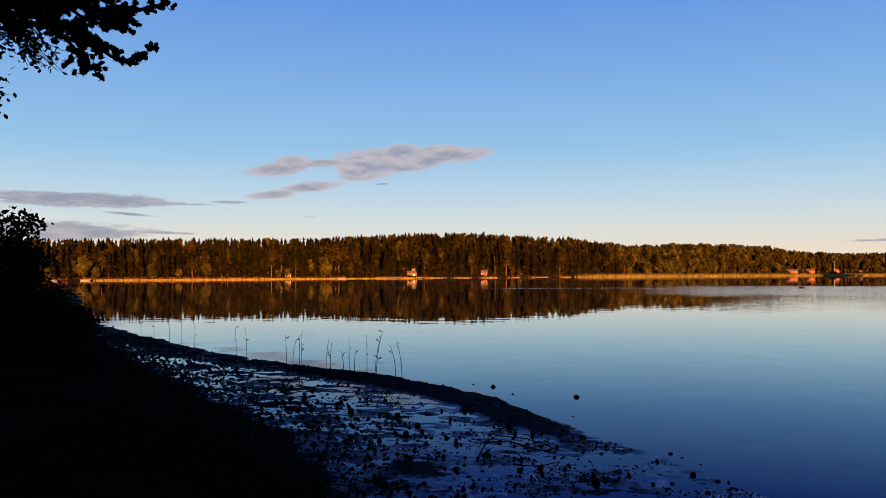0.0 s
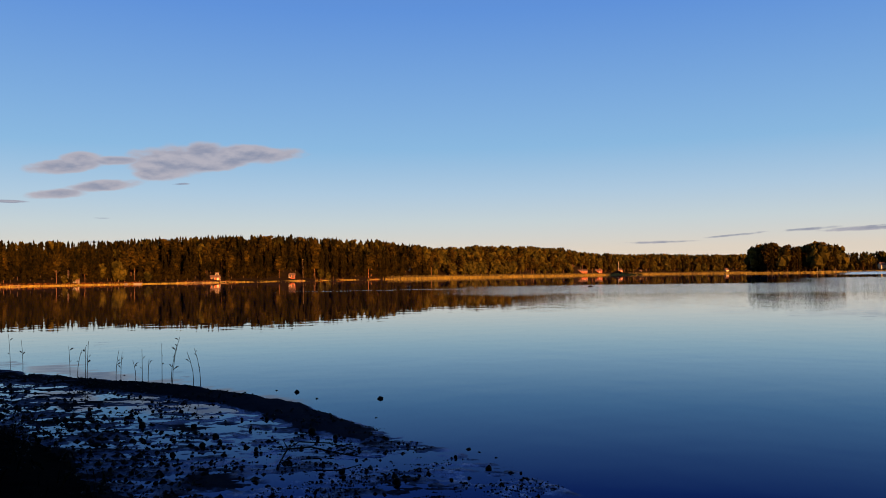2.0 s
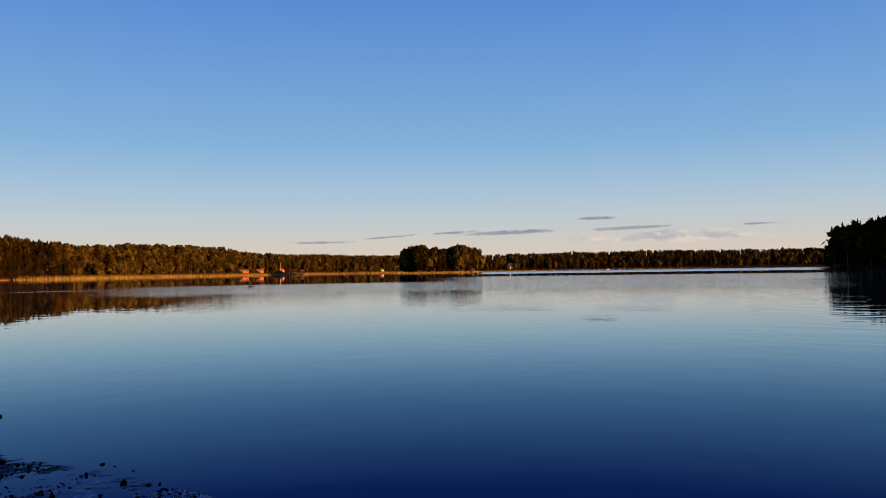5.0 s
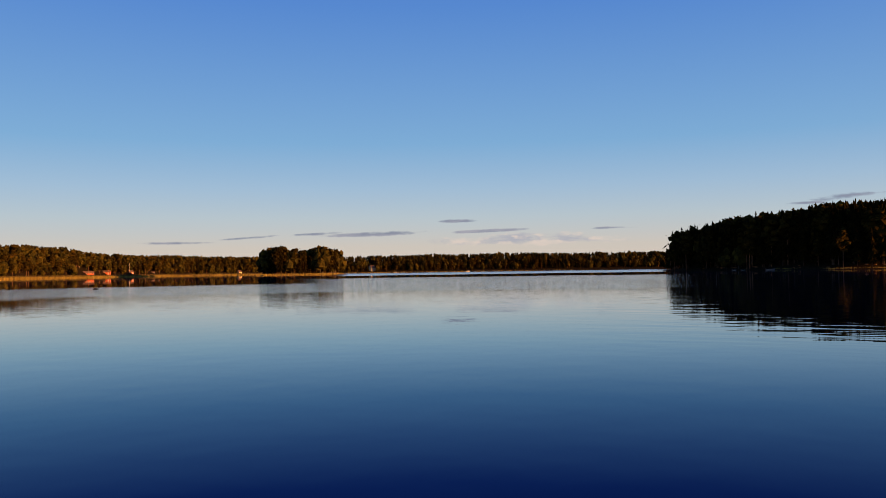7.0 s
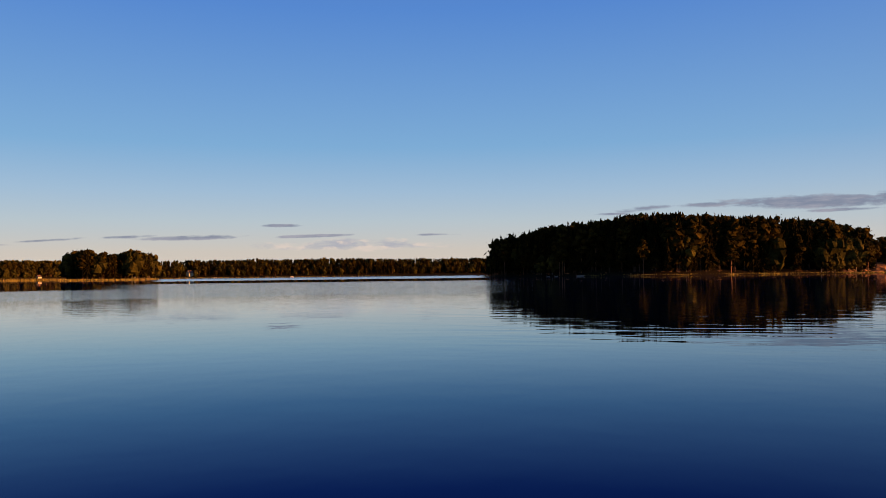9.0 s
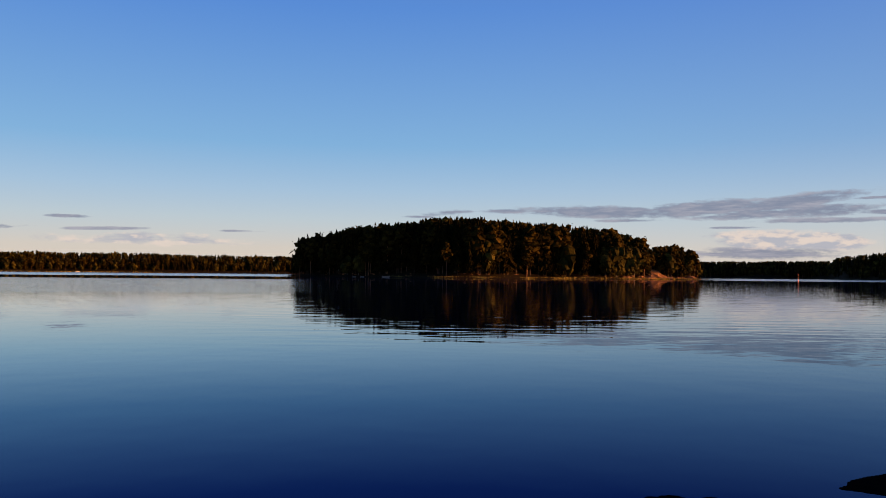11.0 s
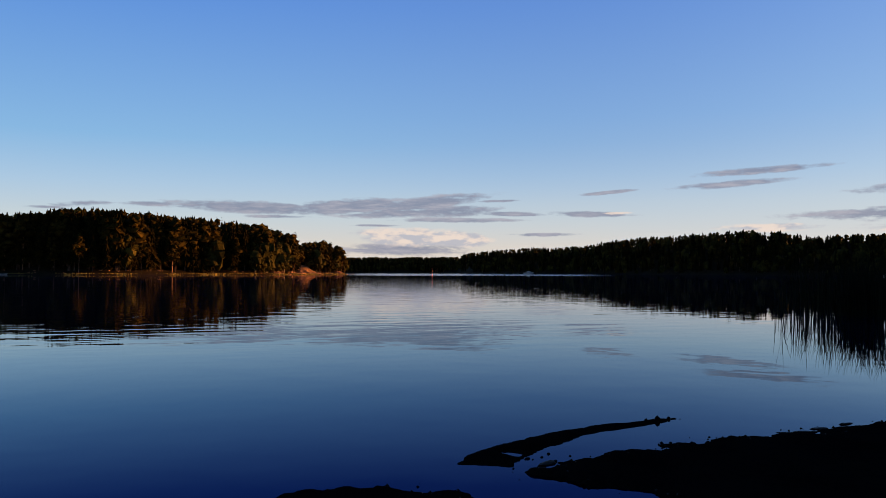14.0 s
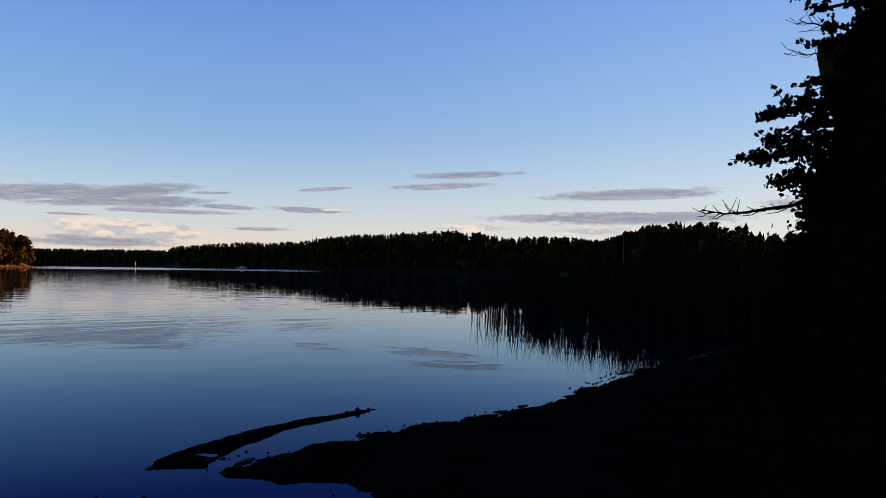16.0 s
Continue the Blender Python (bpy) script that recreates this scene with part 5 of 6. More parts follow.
# single reed stalks at the water's edge
for x, y, h in ((-4.19, 15.99, 0.64), (-3.92, 15.76, 0.56), (-2.92, 14.71, 0.5), (-2.8, 14.7, 0.42), (-2.56, 14.23, 0.6), (-2.6, 14.3, 0.5), (-2.11, 14.22, 0.43), (-2.02, 14.13, 0.41), (-1.76, 13.95, 0.28), (-1.64, 13.78, 0.47), (-1.53, 13.61, 0.33), (-1.29, 13.36, 0.59),
                (-1.12, 12.97, 0.71), (-1.1, 13.0, 0.6), (-0.78, 12.96, 0.48), (-0.66, 12.67, 0.55), (-8.43, 22.02, 0.6), (-7.69, 20.98, 0.66), (-6.94, 20.03, 0.6), (-6.29, 19.0, 0.65), (-5.78, 18.37, 0.5)):
    ob = thing("reed_stalk", "thin dry reed stalk standing in the shallows", "reed", pose(x, y, -0.03), "reed stalks")
    lean = rng.normal(0, 0.025, 2)
    pts = [np.array((lean[0] * t * t * 2, lean[1] * t * t * 2, (h + 0.03) * t)) for t in (0, 0.35, 0.7, 1)]
    s = Soup()
    s.tube(pts, [0.006, 0.005, 0.004, 0.003], 4)
    part("stem", s, STEM, ob)
    for k in range(int(rng.integers(2, 5))):
        s = Soup()
        t = rng.uniform(0.35, 0.97)
        a, L = rng.uniform(0, 6.28), rng.uniform(0.04, 0.09)
        p = np.array((lean[0] * t * t * 2, lean[1] * t * t * 2, h * t))
        s.add([p, p + (math.cos(a) * L * 0.5, math.sin(a) * L * 0.5, L * 0.55 + 0.004), p + (math.cos(a) * L, math.sin(a) * L, L * rng.uniform(0.2, 0.9)), p + (math.cos(a) * L * 0.5, math.sin(a) * L * 0.5, L * 0.45 - 0.004)], [(0, 1, 2), (0, 2, 3)])
        part("leaf", s, STEM, ob)


# ---- reeds ----
def reeds(name, label, P, height, width, mat):
    n = len(P)
    h = rng.uniform(*height, n)
    t = rng.uniform(0, 6.28, n)
    lean = rng.normal(0, 0.12, (n, 2)) * h[:, None]
    d = np.stack([np.cos(t), np.sin(t)], 1) * width / 2
    z = np.full(n, -0.1)
    a, b2 = np.column_stack([P + d, z]), np.column_stack([P - d, z])
    m1, m2 = np.column_stack([P + d * 0.8 + lean * 0.3, h * 0.6]), np.column_stack([P - d * 0.8 + lean * 0.3, h * 0.6])
    c = np.column_stack([P + lean, h])
    V = np.stack([a, b2, m1, m2, c], 1).reshape(-1, 3)
    k = np.arange(n)[:, None] * 5
    F = np.stack([k + (0, 1, 3), k + (0, 3, 2), k + (2, 3, 4)], 1).reshape(-1, 3)
    return tagged(new(name, fast_mesh(name, V, F, [mat])), label, "reeds", kind="stuff")


def shore_strip(az0, az1, n, deep, lead, fade=0.5):
    az = rng.uniform(az0, az1, n)
    r = np.interp(az, SHORE[:, 0], SHORE[:, 1]) + lead + rng.uniform(0, deep, n) - 2
    # the belt thins out at both ends
    keep = rng.random(n) < np.clip(np.minimum(az - az0, az1 - az) / fade, 0.02, 1)
    return np.stack([r * np.sin(np.radians(az)), r * np.cos(np.radians(az))], 1)[keep]


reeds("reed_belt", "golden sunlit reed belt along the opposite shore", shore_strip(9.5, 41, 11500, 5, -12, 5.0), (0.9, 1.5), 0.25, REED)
reeds("reed_belt", "olive reed meadow behind the golden belt", shore_strip(9.5, 41, 11500, 16, -6, 4.0), (1.9, 2.7), 0.3, OLIVE)
strip = shore_strip(-24, 12, 7200, 3, -2)
reeds("reed_belt", "low golden grass along the waterline", strip, (0.2, 0.55), 0.35, REED)
# blades added over the dark soil to stand for its sunlit slope
strip = shore_strip(-27, 12.5, 6200, 6, 1)
reeds("undergrowth", "orange brown blades added as the sunlit bank under the spruces", strip[fbm(strip[:, 0] * 0.05, strip[:, 1] * 0.05, 3, 62) > -0.2], (0.4, 1.3), 0.4, LITBANK)
az = rng.uniform(71, 93, 2500)
r = np.interp(az, [p[0] for p in ISLAND_FRONT], [p[1] for p in ISLAND_FRONT]) + rng.uniform(-2.5, 1, 2500)
reeds("reed_belt", "dry golden grass along the island's waterline", np.stack([r * np.sin(np.radians(az)), r * np.cos(np.radians(az))], 1), (0.3, 0.9), 0.25, REED)
reeds("reed_belt", "pale reeds along the distant shore", shore_strip(41, 64, 2500, 6, -5), (0.8, 1.4), 0.4, REED)
az, r = rng.uniform(34.8, 41, 1200), rng.uniform(636, 656, 1200)
reeds("reed_belt", "golden reeds round the wooded point", np.stack([r * np.sin(np.radians(az)), r * np.cos(np.radians(az))], 1), (0.7, 1.3), 0.35, REED)
az = rng.uniform(122.3, 150, 11000)
clumpy = fbm(az * 0.9, np.zeros(11000), 3, 66)
az = az[rng.random(11000) < np.clip((az - 122) / 5, 0.02, 1) ** 2.2 * (0.75 + 0.6 * clumpy)]
n = len(az)
r = np.interp(az, (123, 127, 130, 134, 138, 142, 146, 150), (35, 33.5, 31, 26, 22, 20, 19, 19)) + fbm(az * 1.7, az * 0, 3, 67) * 1.2 + rng.uniform(0, 1, n) ** 1.4 * 12 * np.clip((az - 122) / 4, 0.15, 1)
P = np.stack([r * np.sin(np.radians(az)), r * np.cos(np.radians(az))], 1)
reeds("reed_bed", "tall dense dark reed bed in the shallow bay", P, (1.0, 2.4), 0.035, REEDSHADE)

# rocks along the island's waterline and at its tip
ROCKS = [mesh_of("rock", stone_mesh(20 + i, 0.55, 2), ROCK, False) for i in range(5)]
for i in range(95):
    az = rng.uniform(66, 93.3) if i < 55 else rng.uniform(86.5, 93.4)
    d = np.interp(az, [p[0] for p in ISLAND_FRONT], [p[1] for p in ISLAND_FRONT])
    x, y = polar(az, d + rng.uniform(-1.5, 5 if az < 86 else 9))
    z, _ = land(np.array([x]), np.array([y]))
    k = rng.uniform(0.4, 1.2) * (1.9 if az > 88 else 1)
    ob = tagged(new("rock", ROCKS[i % 5]), "sunlit granite boulder on the island's shore", "rock", "island rocks")
    ob.matrix_basis = pose(x, y, max(0, float(z[0])), rng.uniform(-15, 15), rng.uniform(-15, 15), rng.uniform(0, 360)) @ Matrix.Diagonal((k * 1.5, k * 1.2, k * 0.9, 1))


def rock_slope(az, back, wide, deep, high, label):
    """A bare granite slope that climbs from the waterline, cracked into ledges."""
    d = np.interp(az, [p[0] for p in ISLAND_FRONT], [p[1] for p in ISLAND_FRONT])
    x, y = polar(az, d + back)
    n, m = 26, 14
    U, V = np.meshgrid(np.linspace(-1, 1, n), np.linspace(0, 1, m), indexing="ij")
    u, v = U.ravel(), V.ravel()
    crest = np.clip(1 - np.abs(u) ** 2.2, 0, 1) * (1 - 0.4 * u)
    z = high * crest * (np.floor(v * 5 + fbm(u * 2.1 + az, v * 2, 2, 94)) / 5 * 0.55 + v * 0.45) + fbm(u * 4, v * 4 + az, 3, 95) * 0.5 - 0.9 * (1 - crest)
    P = np.stack([u * wide / 2, v * deep, z], 1)
    P[:, 0] += fbm(v * 5, u * 5, 2, 96) * 0.6
    k = np.arange(n * m).reshape(n, m)
    quads = np.stack([k[:-1, :-1], k[1:, :-1], k[1:, 1:], k[:-1, 1:]], -1).reshape(-1, 4)
    ob = tagged(new("rock", fast_mesh("rock", P, quads, [ROCK])), label, "rock", "island rocks")
    ob.matrix_basis = pose(x, y, 0.1, 0, 0, -az + 18)


rock_slope(90.4, 0.5, 16, 11, 4.4, "bare sunlit granite slope at the island's tip")
rock_slope(88.2, 0.0, 9, 6, 2.2, "low cracked granite ledge beside the slope")
rock_slope(92.6, -1.0, 8, 6, 2.0, "low granite ledge at the island's end")


# ---- near trees ----
ICO = bmesh.new()
bmesh.ops.create_icosphere(ICO, subdivisions=1, radius=1.0)
ICO_V, ICO_F = np.array([v.co[:] for v in ICO.verts]), np.array([[v.index for v in f.verts] for f in ICO.faces])
ICO.free()


def sprays(soup, r, at, way, n, length, width, lump=0.5):
    """A tuft on a shoot: a dense inner lump and short needles standing out all round."""
    way = np.asarray(way, float) / (np.linalg.norm(way) + 1e-9)
    soup.add(ICO_V * length * lump * r.uniform(0.65, 1.35, (len(ICO_V), 1)) + ICO_V @ way[:, None] * way * length * 0.3 + at, ICO_F)
    d = r.normal(0, 1, (n, 3))
    d *= length * r.uniform(0.7, 1.55 - lump, (n, 1)) / np.linalg.norm(d, axis=1, keepdims=True)
    side = np.cross(d, r.normal(0, 1, (n, 3)))
    side *= width / (np.linalg.norm(side, axis=1, keepdims=True) + 1e-9)
    soup.add(np.stack([at + side, at - side, at + d], 1).reshape(-1, 3), np.arange(3 * n).reshape(-1, 3))


def limb(wood_soup, green, r, start, end, bend=0.0, twigs=8, bare=0.35, thick=0.05, needles=12, reach=0.6, length=0.06, width=0.008, puff=0.028, lump=0.42):
    """A pine limb with side shoots and needle sprays."""
    start, end = np.asarray(start, float), np.asarray(end, float)
    L = np.linalg.norm(end - start)
    ts = np.linspace(0, 1, 7)
    pts = [start + (end - start) * t + np.array((0, 0, bend * L * (t * t - t) * 2)) + r.normal(0, 0.015 * L, 3) * (t > 0) * (t < 1) for t in ts]
    wood_soup.tube(pts, [thick * (1 - 0.8 * t) for t in ts], 5)
    for i in range(twigs):
        t = bare + (1 - bare) * (i + r.random()) / twigs
        k = min(5, int(t * 6))
        p = pts[k] + (pts[k + 1] - pts[k]) * (t * 6 - k)
        way = (end - start) / L * 0.6 + r.normal(0, 0.5, 3) * (1, 1, 0.6)
        way[2] += 0.15
        way /= np.linalg.norm(way)
        tl = reach * r.uniform(0.35, 1.0) * (1.1 - 0.45 * t)
        q = p + way * tl
        wood_soup.tube([p, (p + q) / 2 + (0, 0, -0.03), q], [thick * 0.3, thick * 0.2, 0.004], 3)
        if needles:
            for u in np.arange(0.3, 1.05, 0.62 * length / max(tl, 0.1)):
                sprays(green, r, p + (q - p) * u + r.normal(0, puff, 3), way * 0.4 + r.normal(0, 0.6, 3), needles, length * r.uniform(0.8, 1.2), width, lump)
    if needles:
        for u in np.arange(max(bare, 0.3), 1.01, 0.06 / L):
            sprays(green, r, start + (end - start) * u + np.array((0, 0, bend * L * (u * u - u) * 2)), end - start, needles, length, width, lump)


def spot(az, el, d):
    return np.array((d * math.sin(radians(az)), d * math.cos(radians(az)), EYE + d * math.tan(radians(el))))


r2 = np.random.default_rng(11)
# shaded copies of pine needles and bark, silhouette darkness put into the colour
NEARPINE = material("shade_dark_pine_needles", (0.008, 0.009, 0.004), 0.9, 0.3, 3, rnd="piece", spec=0.0)
NEARBARK = material("shade_dark_pine_bark", (0.014, 0.011, 0.009), 0.95, 0.3, 9, 0.01, spec=0.03)
foot = spot(153, 0, 12.5)
x, y = foot[0], foot[1]
gz = float(land(np.array([x]), np.array([y]))[0][0])
ob = thing("pine", "tall shoreline pine with drooping dark needled limbs", "tree", pose(0, 0, 0))
trunk, green = Soup(), Soup()
trunk.tube([(x, y, gz - 0.3), (x - 0.1, y, 4), (x + 0.1, y + 0.1, 9), (x, y, 14)], [0.22, 0.18, 0.12, 0.04], 9)
for (az, el, d), z0, bend, tw, bare in (
        ((141.2, 7.7, 11.8), 3.6, 0.10, 26, 0.4), ((142.0, 10.3, 12.0), 4.4, 0.05, 22, 0.45), ((143.0, 6.0, 11.9), 3.0, 0.08, 18, 0.45), ((143.0, 8.6, 11.9), 3.7, 0.08, 20, 0.4), ((144.3, 9.4, 12.0), 3.9, 0.06, 14, 0.35), ((144.8, 12.0, 12.2), 4.4, 0.05, 12, 0.35), ((145.0, 14.4, 12.2), 5.0, 0.05, 14, 0.35),
        ((143.4, 18.4, 12.0), 6.0, 0.0, 12, 0.5), ((145.2, 16.5, 12.0), 5.6, 0.05, 14, 0.4), ((146.3, 18.5, 12.0), 6.2, 0.05, 14, 0.3), ((145.2, 5.4, 12.0), 2.6, 0.05, 14, 0.3), ((145.4, 7.2, 11.8), 3.2, 0.05, 14, 0.3), ((146.5, 4.0, 12.2), 2.2, 0.05, 14, 0.25), ((146.0, 10.6, 12.4), 4.0, 0.04, 14, 0.3),
        ((147.3, 15.5, 12.2), 5.2, 0.04, 16, 0.1), ((147.6, 12.8, 12.2), 4.6, 0.04, 16, 0.1), ((147.4, 17.6, 12.2), 6.0, 0.04, 16, 0.1), ((148.4, 14.2, 12.3), 5.0, 0.04, 16, 0.1), ((148.2, 18.9, 12.2), 6.6, 0.04, 16, 0.1), ((146.8, 13.4, 12.1), 4.9, 0.04, 16, 0.2), ((148.3, 16.4, 12.2), 5.6, 0.04, 16, 0.1)):
    limb(trunk, green, r2, (x, y, z0), spot(az, el, d), bend, tw, bare, 0.04, 10)
for i in range(46):
    z0 = r2.uniform(1.6, 9.5)
    a = r2.uniform(0, 6.28) if i > 38 else r2.uniform(math.pi * 0.75, math.pi * 1.45)
    L = r2.uniform(0.9, 1.5) * (1.15 - z0 / 22)
    limb(trunk, green, r2, (x, y, z0), (x + math.cos(a) * L, y + math.sin(a) * L, z0 + r2.uniform(-0.2, 0.5)), 0.08, 12, 0.12, 0.035, 6, 0.7, 0.06, 0.008, 0.05, 0.45)
for (az, el, d), (az1, el1), tw in (((138.0, 4.2, 11.8), (146, 5.3), 22), ((143.4, 14.2, 11.9), (149, 13.2), 12), ((144.6, 11.5, 12.0), (149, 13.4), 6), ((143.9, 16.0, 11.9), (147, 15.0), 6)):
    limb(trunk, green, r2, spot(az1, el1, 12.2), spot(az, el, d), 0.16 if tw > 20 else 0.03, tw + 8, 0.3, 0.036 if tw > 20 else 0.02, 0, 0.4)
# needle pads at the ends of the limbs: azimuth, elevation, half widths
for az, el, wa, we in ((141.5, 7.6, 0.75, 0.51), (142.4, 8.5, 0.51, 0.54), (143.7, 8.2, 0.61, 0.58), (142.2, 10.2, 0.48, 0.29), (143.1, 10.4, 0.48, 0.29), (144.3, 10.7, 0.75, 0.51), (144.6, 9.4, 0.68, 0.54), (142.7, 6.0, 0.61, 0.33),
                       (143.7, 6.4, 0.55, 0.36), (145.0, 7.1, 0.68, 0.72), (145.3, 10.3, 0.68, 0.58), (145.3, 8.2, 0.68, 0.65), (145.8, 15.4, 0.48, 0.43), (145.6, 14.4, 0.61, 0.36), (147.0, 14.2, 0.75, 0.72), (144.2, 17.5, 0.75, 0.25),
                       (146.6, 13.1, 0.68, 0.43), (147.9, 15.5, 0.85, 0.90), (148.9, 16.4, 0.89, 0.94), (147.6, 12.6, 0.75, 0.58), (148.7, 14.2, 0.89, 0.94), (146.3, 11.8, 0.75, 0.43), (147.3, 11.4, 0.89, 0.58), (144.6, 6.1, 0.55, 0.51)):
    for i in range(int(34 + 230 * wa * we)):
        q = r2.normal(0, 0.5, 3)
        sprays(green, r2, spot(az + q[0] * wa, el + q[1] * we, 12.0 + 0.25 * q[2]), (-0.5, 0.3, 0.5), 10, r2.uniform(0.03, 0.055), 0.006, 0.4)
    trunk.tube([spot(az + 1.6, el - 0.1, 12.1), spot(az, el, 12.0)], [0.014, 0.006], 4)
# dense shaded foliage about the trunk
for el in np.arange(3.0, 20.0, 0.8):
    for az in np.arange(np.interp(el, (3, 5.5, 6.5, 11.5, 13, 20), (145.4, 145.4, 146.6, 147.2, 148.8, 148.6)), 153, 0.95):
        core(green, r2, spot(az + r2.uniform(-0.3, 0.3), el + r2.uniform(-0.3, 0.3), r2.uniform(11.9, 13.3)), r2.uniform(0.16, 0.3), r2.uniform(0.14, 0.24), 7, 4, 0.3)
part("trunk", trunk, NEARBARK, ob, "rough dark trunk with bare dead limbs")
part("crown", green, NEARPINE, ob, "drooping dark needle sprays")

# pine over the left bank, of which the outer limbs hang into view
foot = spot(-43, 0, 10.0)
x, y = foot[0], foot[1]
gz = float(land(np.array([x]), np.array([y]))[0][0])
ob = thing("pine", "leaning bank pine with upswept outer limbs", "tree", pose(0, 0, 0))
trunk, green = Soup(), Soup()
trunk.tube([(x, y, gz - 0.3), (x + 0.2, y, 4), (x, y + 0.1, 8), (x, y, 13)], [0.24, 0.2, 0.13, 0.04], 9)
for (az, el, d), (az1, el1, d1), bend, tw, reach in (
        ((-19.4, 18.3, 9.0), (-25, 17.4, 9.2), 0.16, 10, 0.16), ((-20.4, 15.4, 9.0), (-23.6, 14.9, 9.2), 0.5, 7, 0.13), ((-21.6, 16.9, 9.0), (-25, 17.4, 9.2), 0.15, 9, 0.16), ((-22.4, 16.5, 9.0), (-25.5, 17.2, 9.2), 0.2, 10, 0.2), ((-23.5, 14.9, 9.0), (-26.5, 16.4, 9.2), 0.1, 12, 0.22),
        ((-23.9, 13.6, 9.0), (-25.6, 15.2, 9.2), 0.25, 7, 0.16), ((-24.4, 15.6, 9.0), (-28, 17.0, 9.2), 0.1, 14, 0.25), ((-22.6, 18.4, 9.0), (-27.5, 17.6, 9.2), 0.1, 14, 0.25), ((-25.6, 17.4, 9.1), (-31, 17.2, 9.4), 0.1, 18, 0.32), ((-26.4, 16.0, 9.1), (-31, 16.6, 9.4), 0.1, 14, 0.28),
        ((-26.8, 18.9, 9.1), (-33, 18.5, 9.4), 0.1, 18, 0.4), ((-28.4, 18.4, 9.1), (-34, 18, 9.4), 0.1, 18, 0.4), ((-28.0, 17.6, 9.2), (-36, 17, 9.6), 0.1, 16, 0.4), ((-24.8, 18.8, 9.1), (-31, 17.9, 9.4), 0.1, 18, 0.3), ((-28.6, 15.6, 9.2), (-36, 16, 9.6), 0.1, 12, 0.3)):
    limb(trunk, green, r2, spot(az1, el1, d1), spot(az, el, d), bend, tw + 8, 0.0, 0.022, 8, reach * 1.3, 0.056, 0.010, 0.02, 0.45)
for az1, el1, d1 in ((-25, 17.4, 9.2), (-26.5, 16.4, 9.2), (-28, 17.0, 9.2), (-31, 17.2, 9.4)):
    trunk.tube([(x, y, 4.3), (spot(az1, el1, d1) + (x, y, 4.3)) / 2 + (0, 0, 0.1), spot(az1, el1, d1)], [0.06, 0.045, 0.028], 5)
for i in range(14):
    z0, a, L = r2.uniform(4, 11), r2.uniform(0, 6.28), r2.uniform(1.0, 1.8)
    limb(trunk, green, r2, (x, y, z0), (x + math.cos(a) * L, y + math.sin(a) * L, z0 + 0.2), 0.08, 8, 0.3, 0.035, 10)
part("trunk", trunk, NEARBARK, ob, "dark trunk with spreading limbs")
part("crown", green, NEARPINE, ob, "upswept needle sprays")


def leaves(soup, r, P, size):
    n = len(P)
    d1, d2 = r.normal(0, 1, (n, 3)), r.normal(0, 1, (n, 3))
    d1 /= np.linalg.norm(d1, axis=1, keepdims=True)
    d2 -= d1 * (d1 * d2).sum(1, keepdims=True)
    d2 /= np.linalg.norm(d2, axis=1, keepdims=True)
    k = size * r.uniform(0.7, 1.2, (n, 1))
    V = np.stack([P - d1 * k, P + d2 * k * 0.62 - d1 * k * 0.2, P + d2 * k * 0.45 + d1 * k * 0.5, P + d1 * k, P - d2 * k * 0.45 + d1 * k * 0.5, P - d2 * k * 0.62 - d1 * k * 0.2], 1).reshape(-1, 3)
    b0 = np.arange(n)[:, None] * 6
    soup.add(V, np.stack([b0 + (0, 1, 2), b0 + (0, 2, 3), b0 + (0, 3, 4), b0 + (0, 4, 5)], 1).reshape(-1, 3))


# near leaves: a shaded copy of the broad leaves, almost black
SHADELEAF = material("shade_dark_alder_leaves", (0.008, 0.009, 0.004), 0.9, 0.3, 3, rnd="piece", spec=0.0)
# birch twigs hanging in front of the pine
ob = thing("birch", "young bank birch with small hanging leaves", "tree", pose(0, 0, 0))
stem, green = Soup(), Soup()
x, y = spot(-38, 0, 8.0)[:2]
gz = float(land(np.array([x]), np.array([y]))[0][0])
stem.tube([(x, y, gz - 0.2), (x, y, 2.5), (x + 0.3, y, 4.5)], [0.07, 0.05, 0.02], 6)
for i in range(26):
    a = spot(r2.uniform(-33, -29), r2.uniform(14.5, 18.5), 8.2)
    e = spot(r2.uniform(-31, -25.6), r2.uniform(12.9, 16), 8.0)
    stem.tube([a, (a + e) / 2 + (0, 0, 0.12), e], [0.008, 0.006, 0.003], 3)
    t = r2.random((26, 1)) ** 0.6
    leaves(green, r2, a + (e - a) * t + r2.normal(0, 0.05, (26, 3)), 0.028)
    if i < 8:
        stem.tube([(x + 0.1, y, 3.2), (np.array((x, y, 3.8)) + a) / 2, a], [0.02, 0.014, 0.008], 4)
for i in range(6):
    e = spot(-29.8, r2.uniform(10.9, 12.5), 8.0)
    leaves(green, r2, e + r2.normal(0, 0.06, (10, 3)), 0.028)
    stem.tube([e, e + (-0.4, 0, 0.5)], [0.004, 0.006], 3)
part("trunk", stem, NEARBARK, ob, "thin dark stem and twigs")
part("crown", green, SHADELEAF, ob, "small hanging leaves")


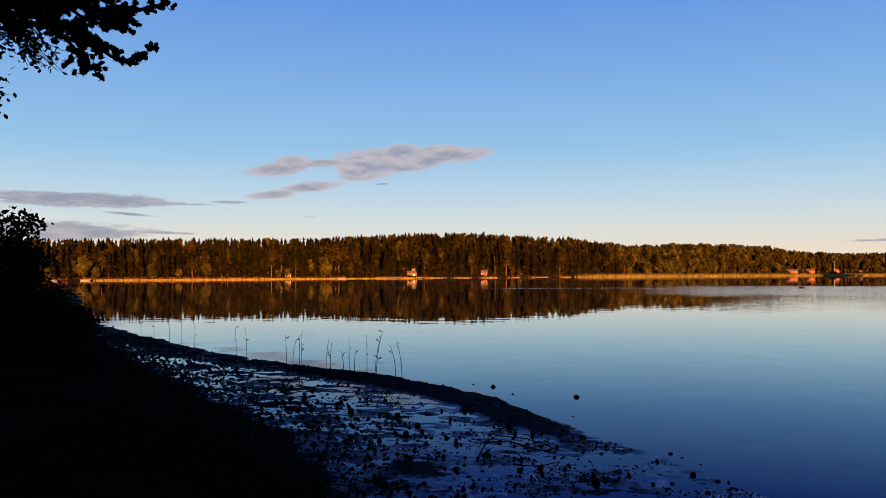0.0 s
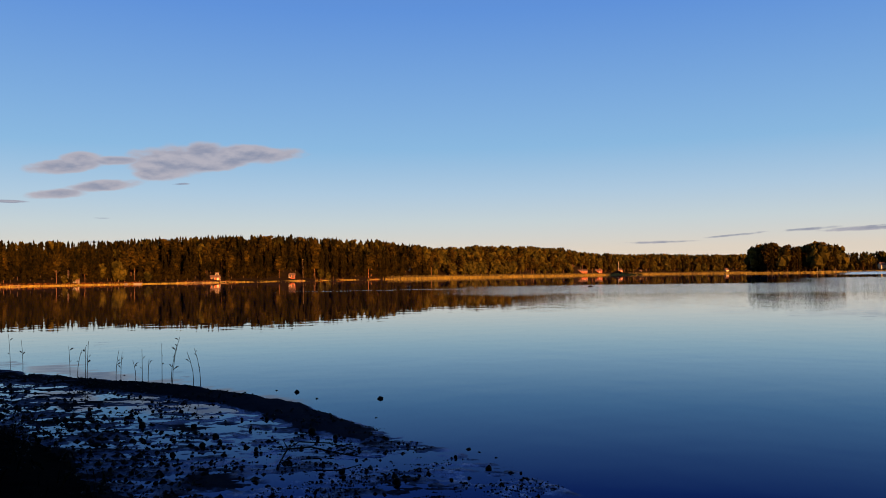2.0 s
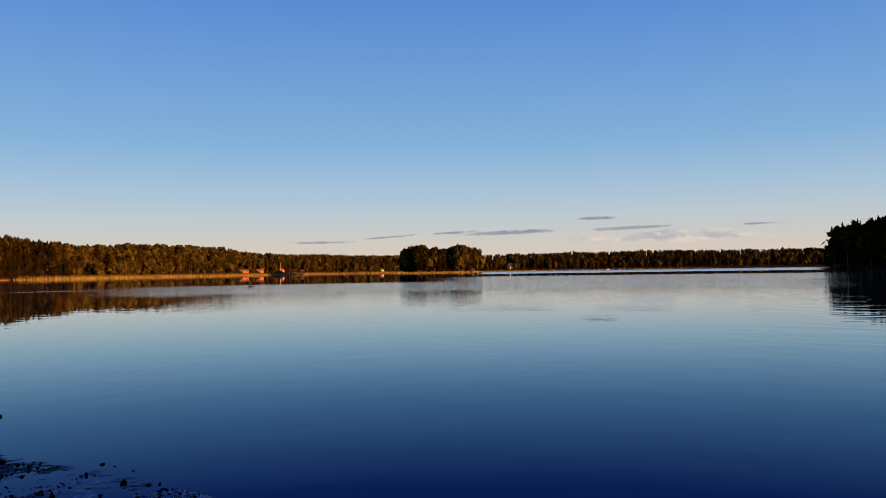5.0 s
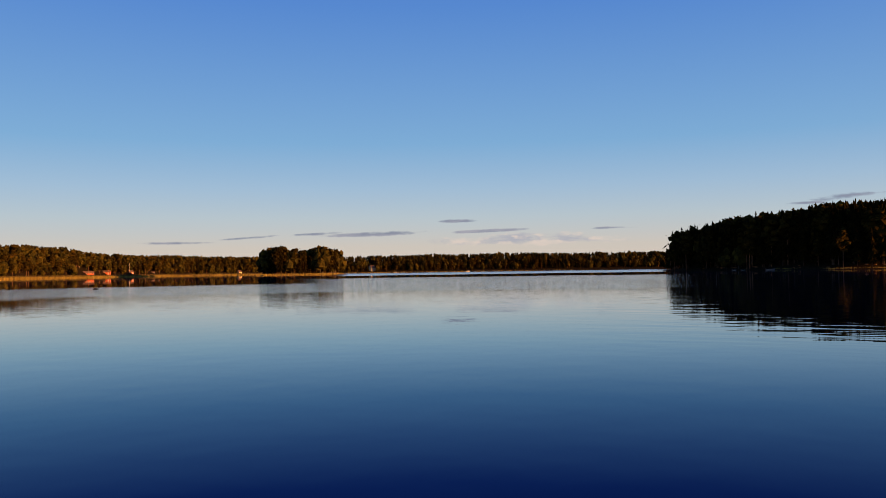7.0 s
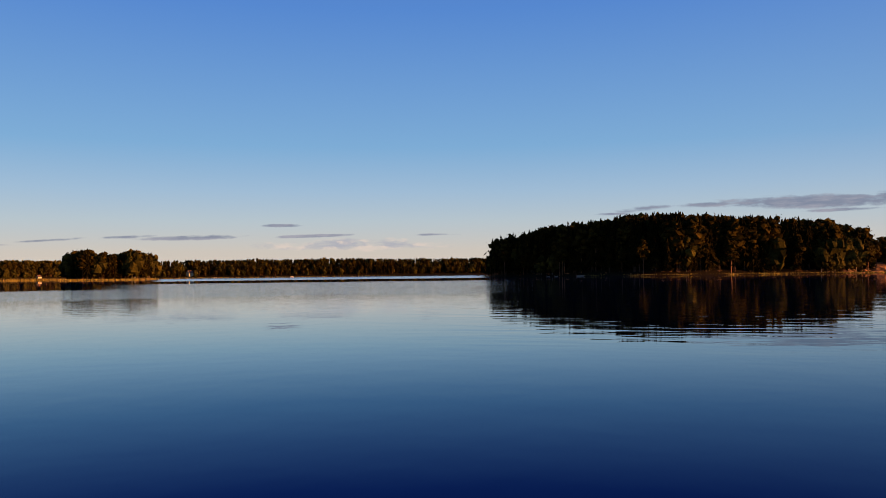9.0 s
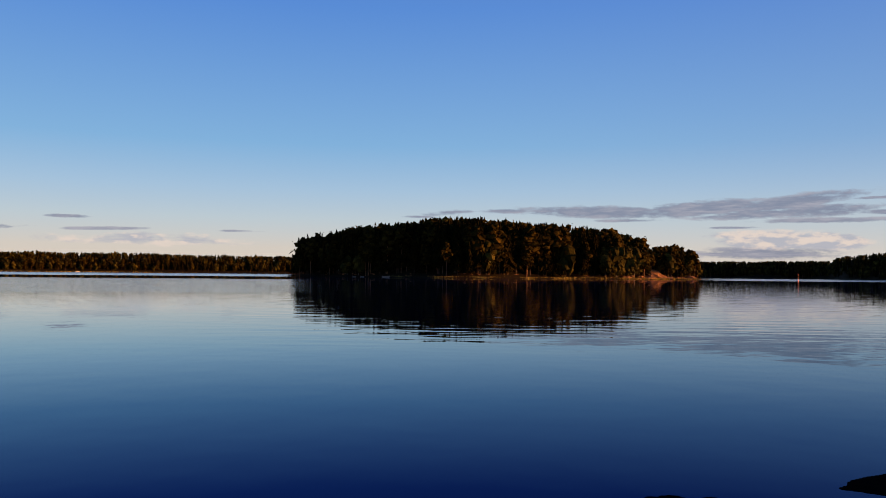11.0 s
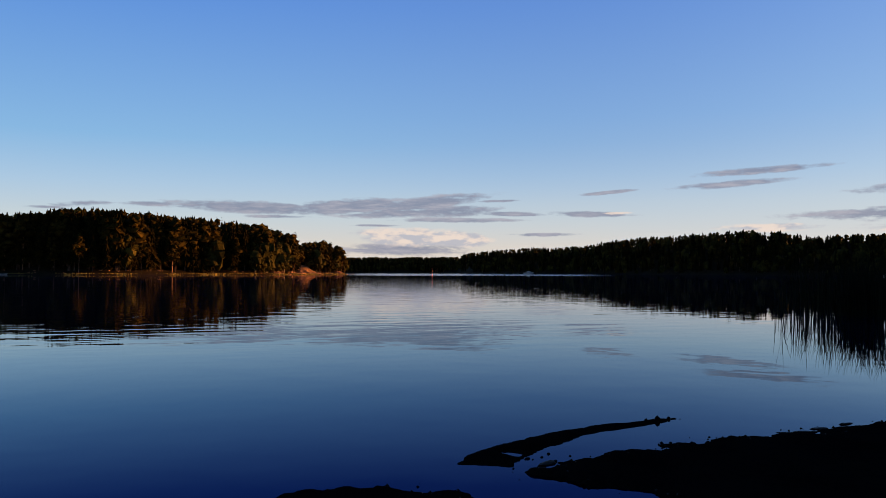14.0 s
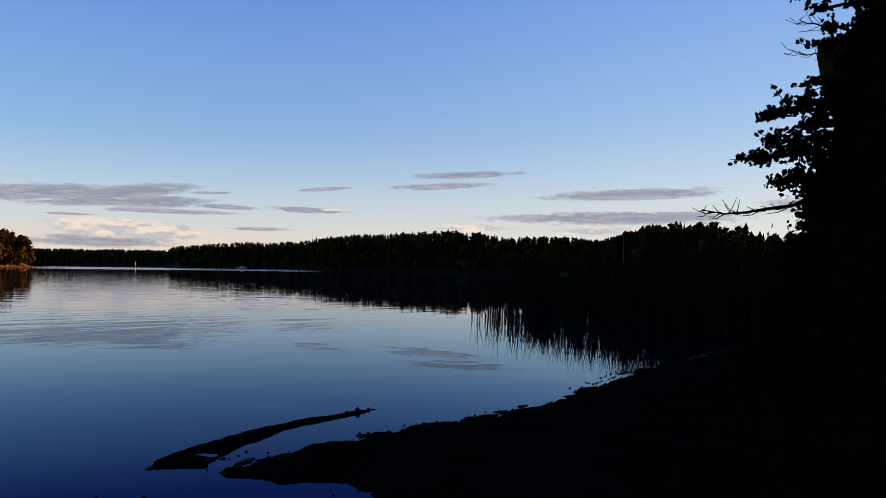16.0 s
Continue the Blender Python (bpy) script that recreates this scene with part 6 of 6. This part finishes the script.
def bush(az, d, height, wide, n, label, size=0.035):
    x, y = polar(az, d)
    gz = float(land(np.array([x]), np.array([y]))[0][0])
    ob = thing("alder_bush", label, "bush", pose(x, y, gz), "bank bushes")
    stem, green = Soup(), Soup()
    for i in range(9):
        a = r2.uniform(0, 6.28)
        e = np.array((math.cos(a) * wide * r2.uniform(0.3, 0.9), math.sin(a) * wide * r2.uniform(0.3, 0.9), height * r2.uniform(0.6, 0.97)))
        stem.tube([(0, 0, -0.1), e * (0.4, 0.4, 0.55), e], [0.03, 0.02, 0.006], 4)
        t = r2.random((n // 9, 1)) ** 0.5
        leaves(green, r2, e * t * (0.9, 0.9, 1) + r2.normal(0, 0.16 * wide, (n // 9, 3)) * (1, 1, 0.6), size)
    v, f, _ = green.arrays()
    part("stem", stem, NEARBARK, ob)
    part("foliage", green, SHADELEAF, ob)


for az, d, h, w, n in ((-30.4, 17, 3.0, 1.2, 3600), (-29.2, 18.5, 2.3, 1.0, 2200), (-28.2, 20, 1.75, 1.0, 2200), (-27.2, 21.5, 1.5, 0.9, 1800), (-26.6, 23, 1.1, 0.9, 1600), (-25.6, 24.5, 0.9, 0.9, 1500), (-24.8, 26, 0.65, 0.8, 1200), (-32, 15, 2.6, 1.3, 2200), (-29.5, 14.5, 1.1, 1.2, 2000), (-27, 17.5, 0.9, 1.0, 1600), (-25, 20.5, 0.5, 0.9, 1200)):
    bush(az, d, h - 0.2, w, n, "dark leafy alder bush on the bank", 0.058 if h > 2.2 else 0.04)
for az, d, h, w, n in ((146.3, 14.5, 2.6, 1.1, 3000), (147.5, 13.2, 3.2, 1.1, 3000), (149, 12.6, 3.4, 1.2, 3000), (145.6, 16.5, 2.4, 1.0, 2400), (147, 18, 3.4, 1.4, 2600), (150.5, 11.5, 3.0, 1.1, 2600), (144.6, 19, 1.7, 1.0, 2000)):
    bush(az, d, h, w, n, "dense dark alder thicket below the pine", 0.06)

# grass on the dark bank
P = np.stack([rng.uniform(-14, 9, 30000), rng.uniform(-16, 26, 30000)], 1)
d = inside_distance(P[:, 0], P[:, 1], VEGETATION)
P = P[(d > -0.15 + 0.5 * fbm(P[:, 0] * 0.8, P[:, 1] * 0.8, 3, 90)) & (np.hypot(P[:, 0], P[:, 1]) > 1.6) & (d < 9)][:14000]
gz, _ = land(P[:, 0].copy(), P[:, 1].copy())
n = len(P)
h, t = rng.uniform(0.03, 0.13, n), rng.uniform(0, 6.28, n)
w = np.stack([np.cos(t), np.sin(t)], 1) * 0.006
lean = rng.normal(0, 0.35, (n, 2)) * h[:, None]
V = np.stack([np.column_stack([P + w, gz - 0.02]), np.column_stack([P - w, gz - 0.02]), np.column_stack([P + lean * 0.4, gz + h * 0.7]), np.column_stack([P + lean, gz + h])], 1).reshape(-1, 3)
k = np.arange(n)[:, None] * 4
F = np.stack([k + (0, 1, 2), k + (0, 2, 3)], 1).reshape(-1, 3)
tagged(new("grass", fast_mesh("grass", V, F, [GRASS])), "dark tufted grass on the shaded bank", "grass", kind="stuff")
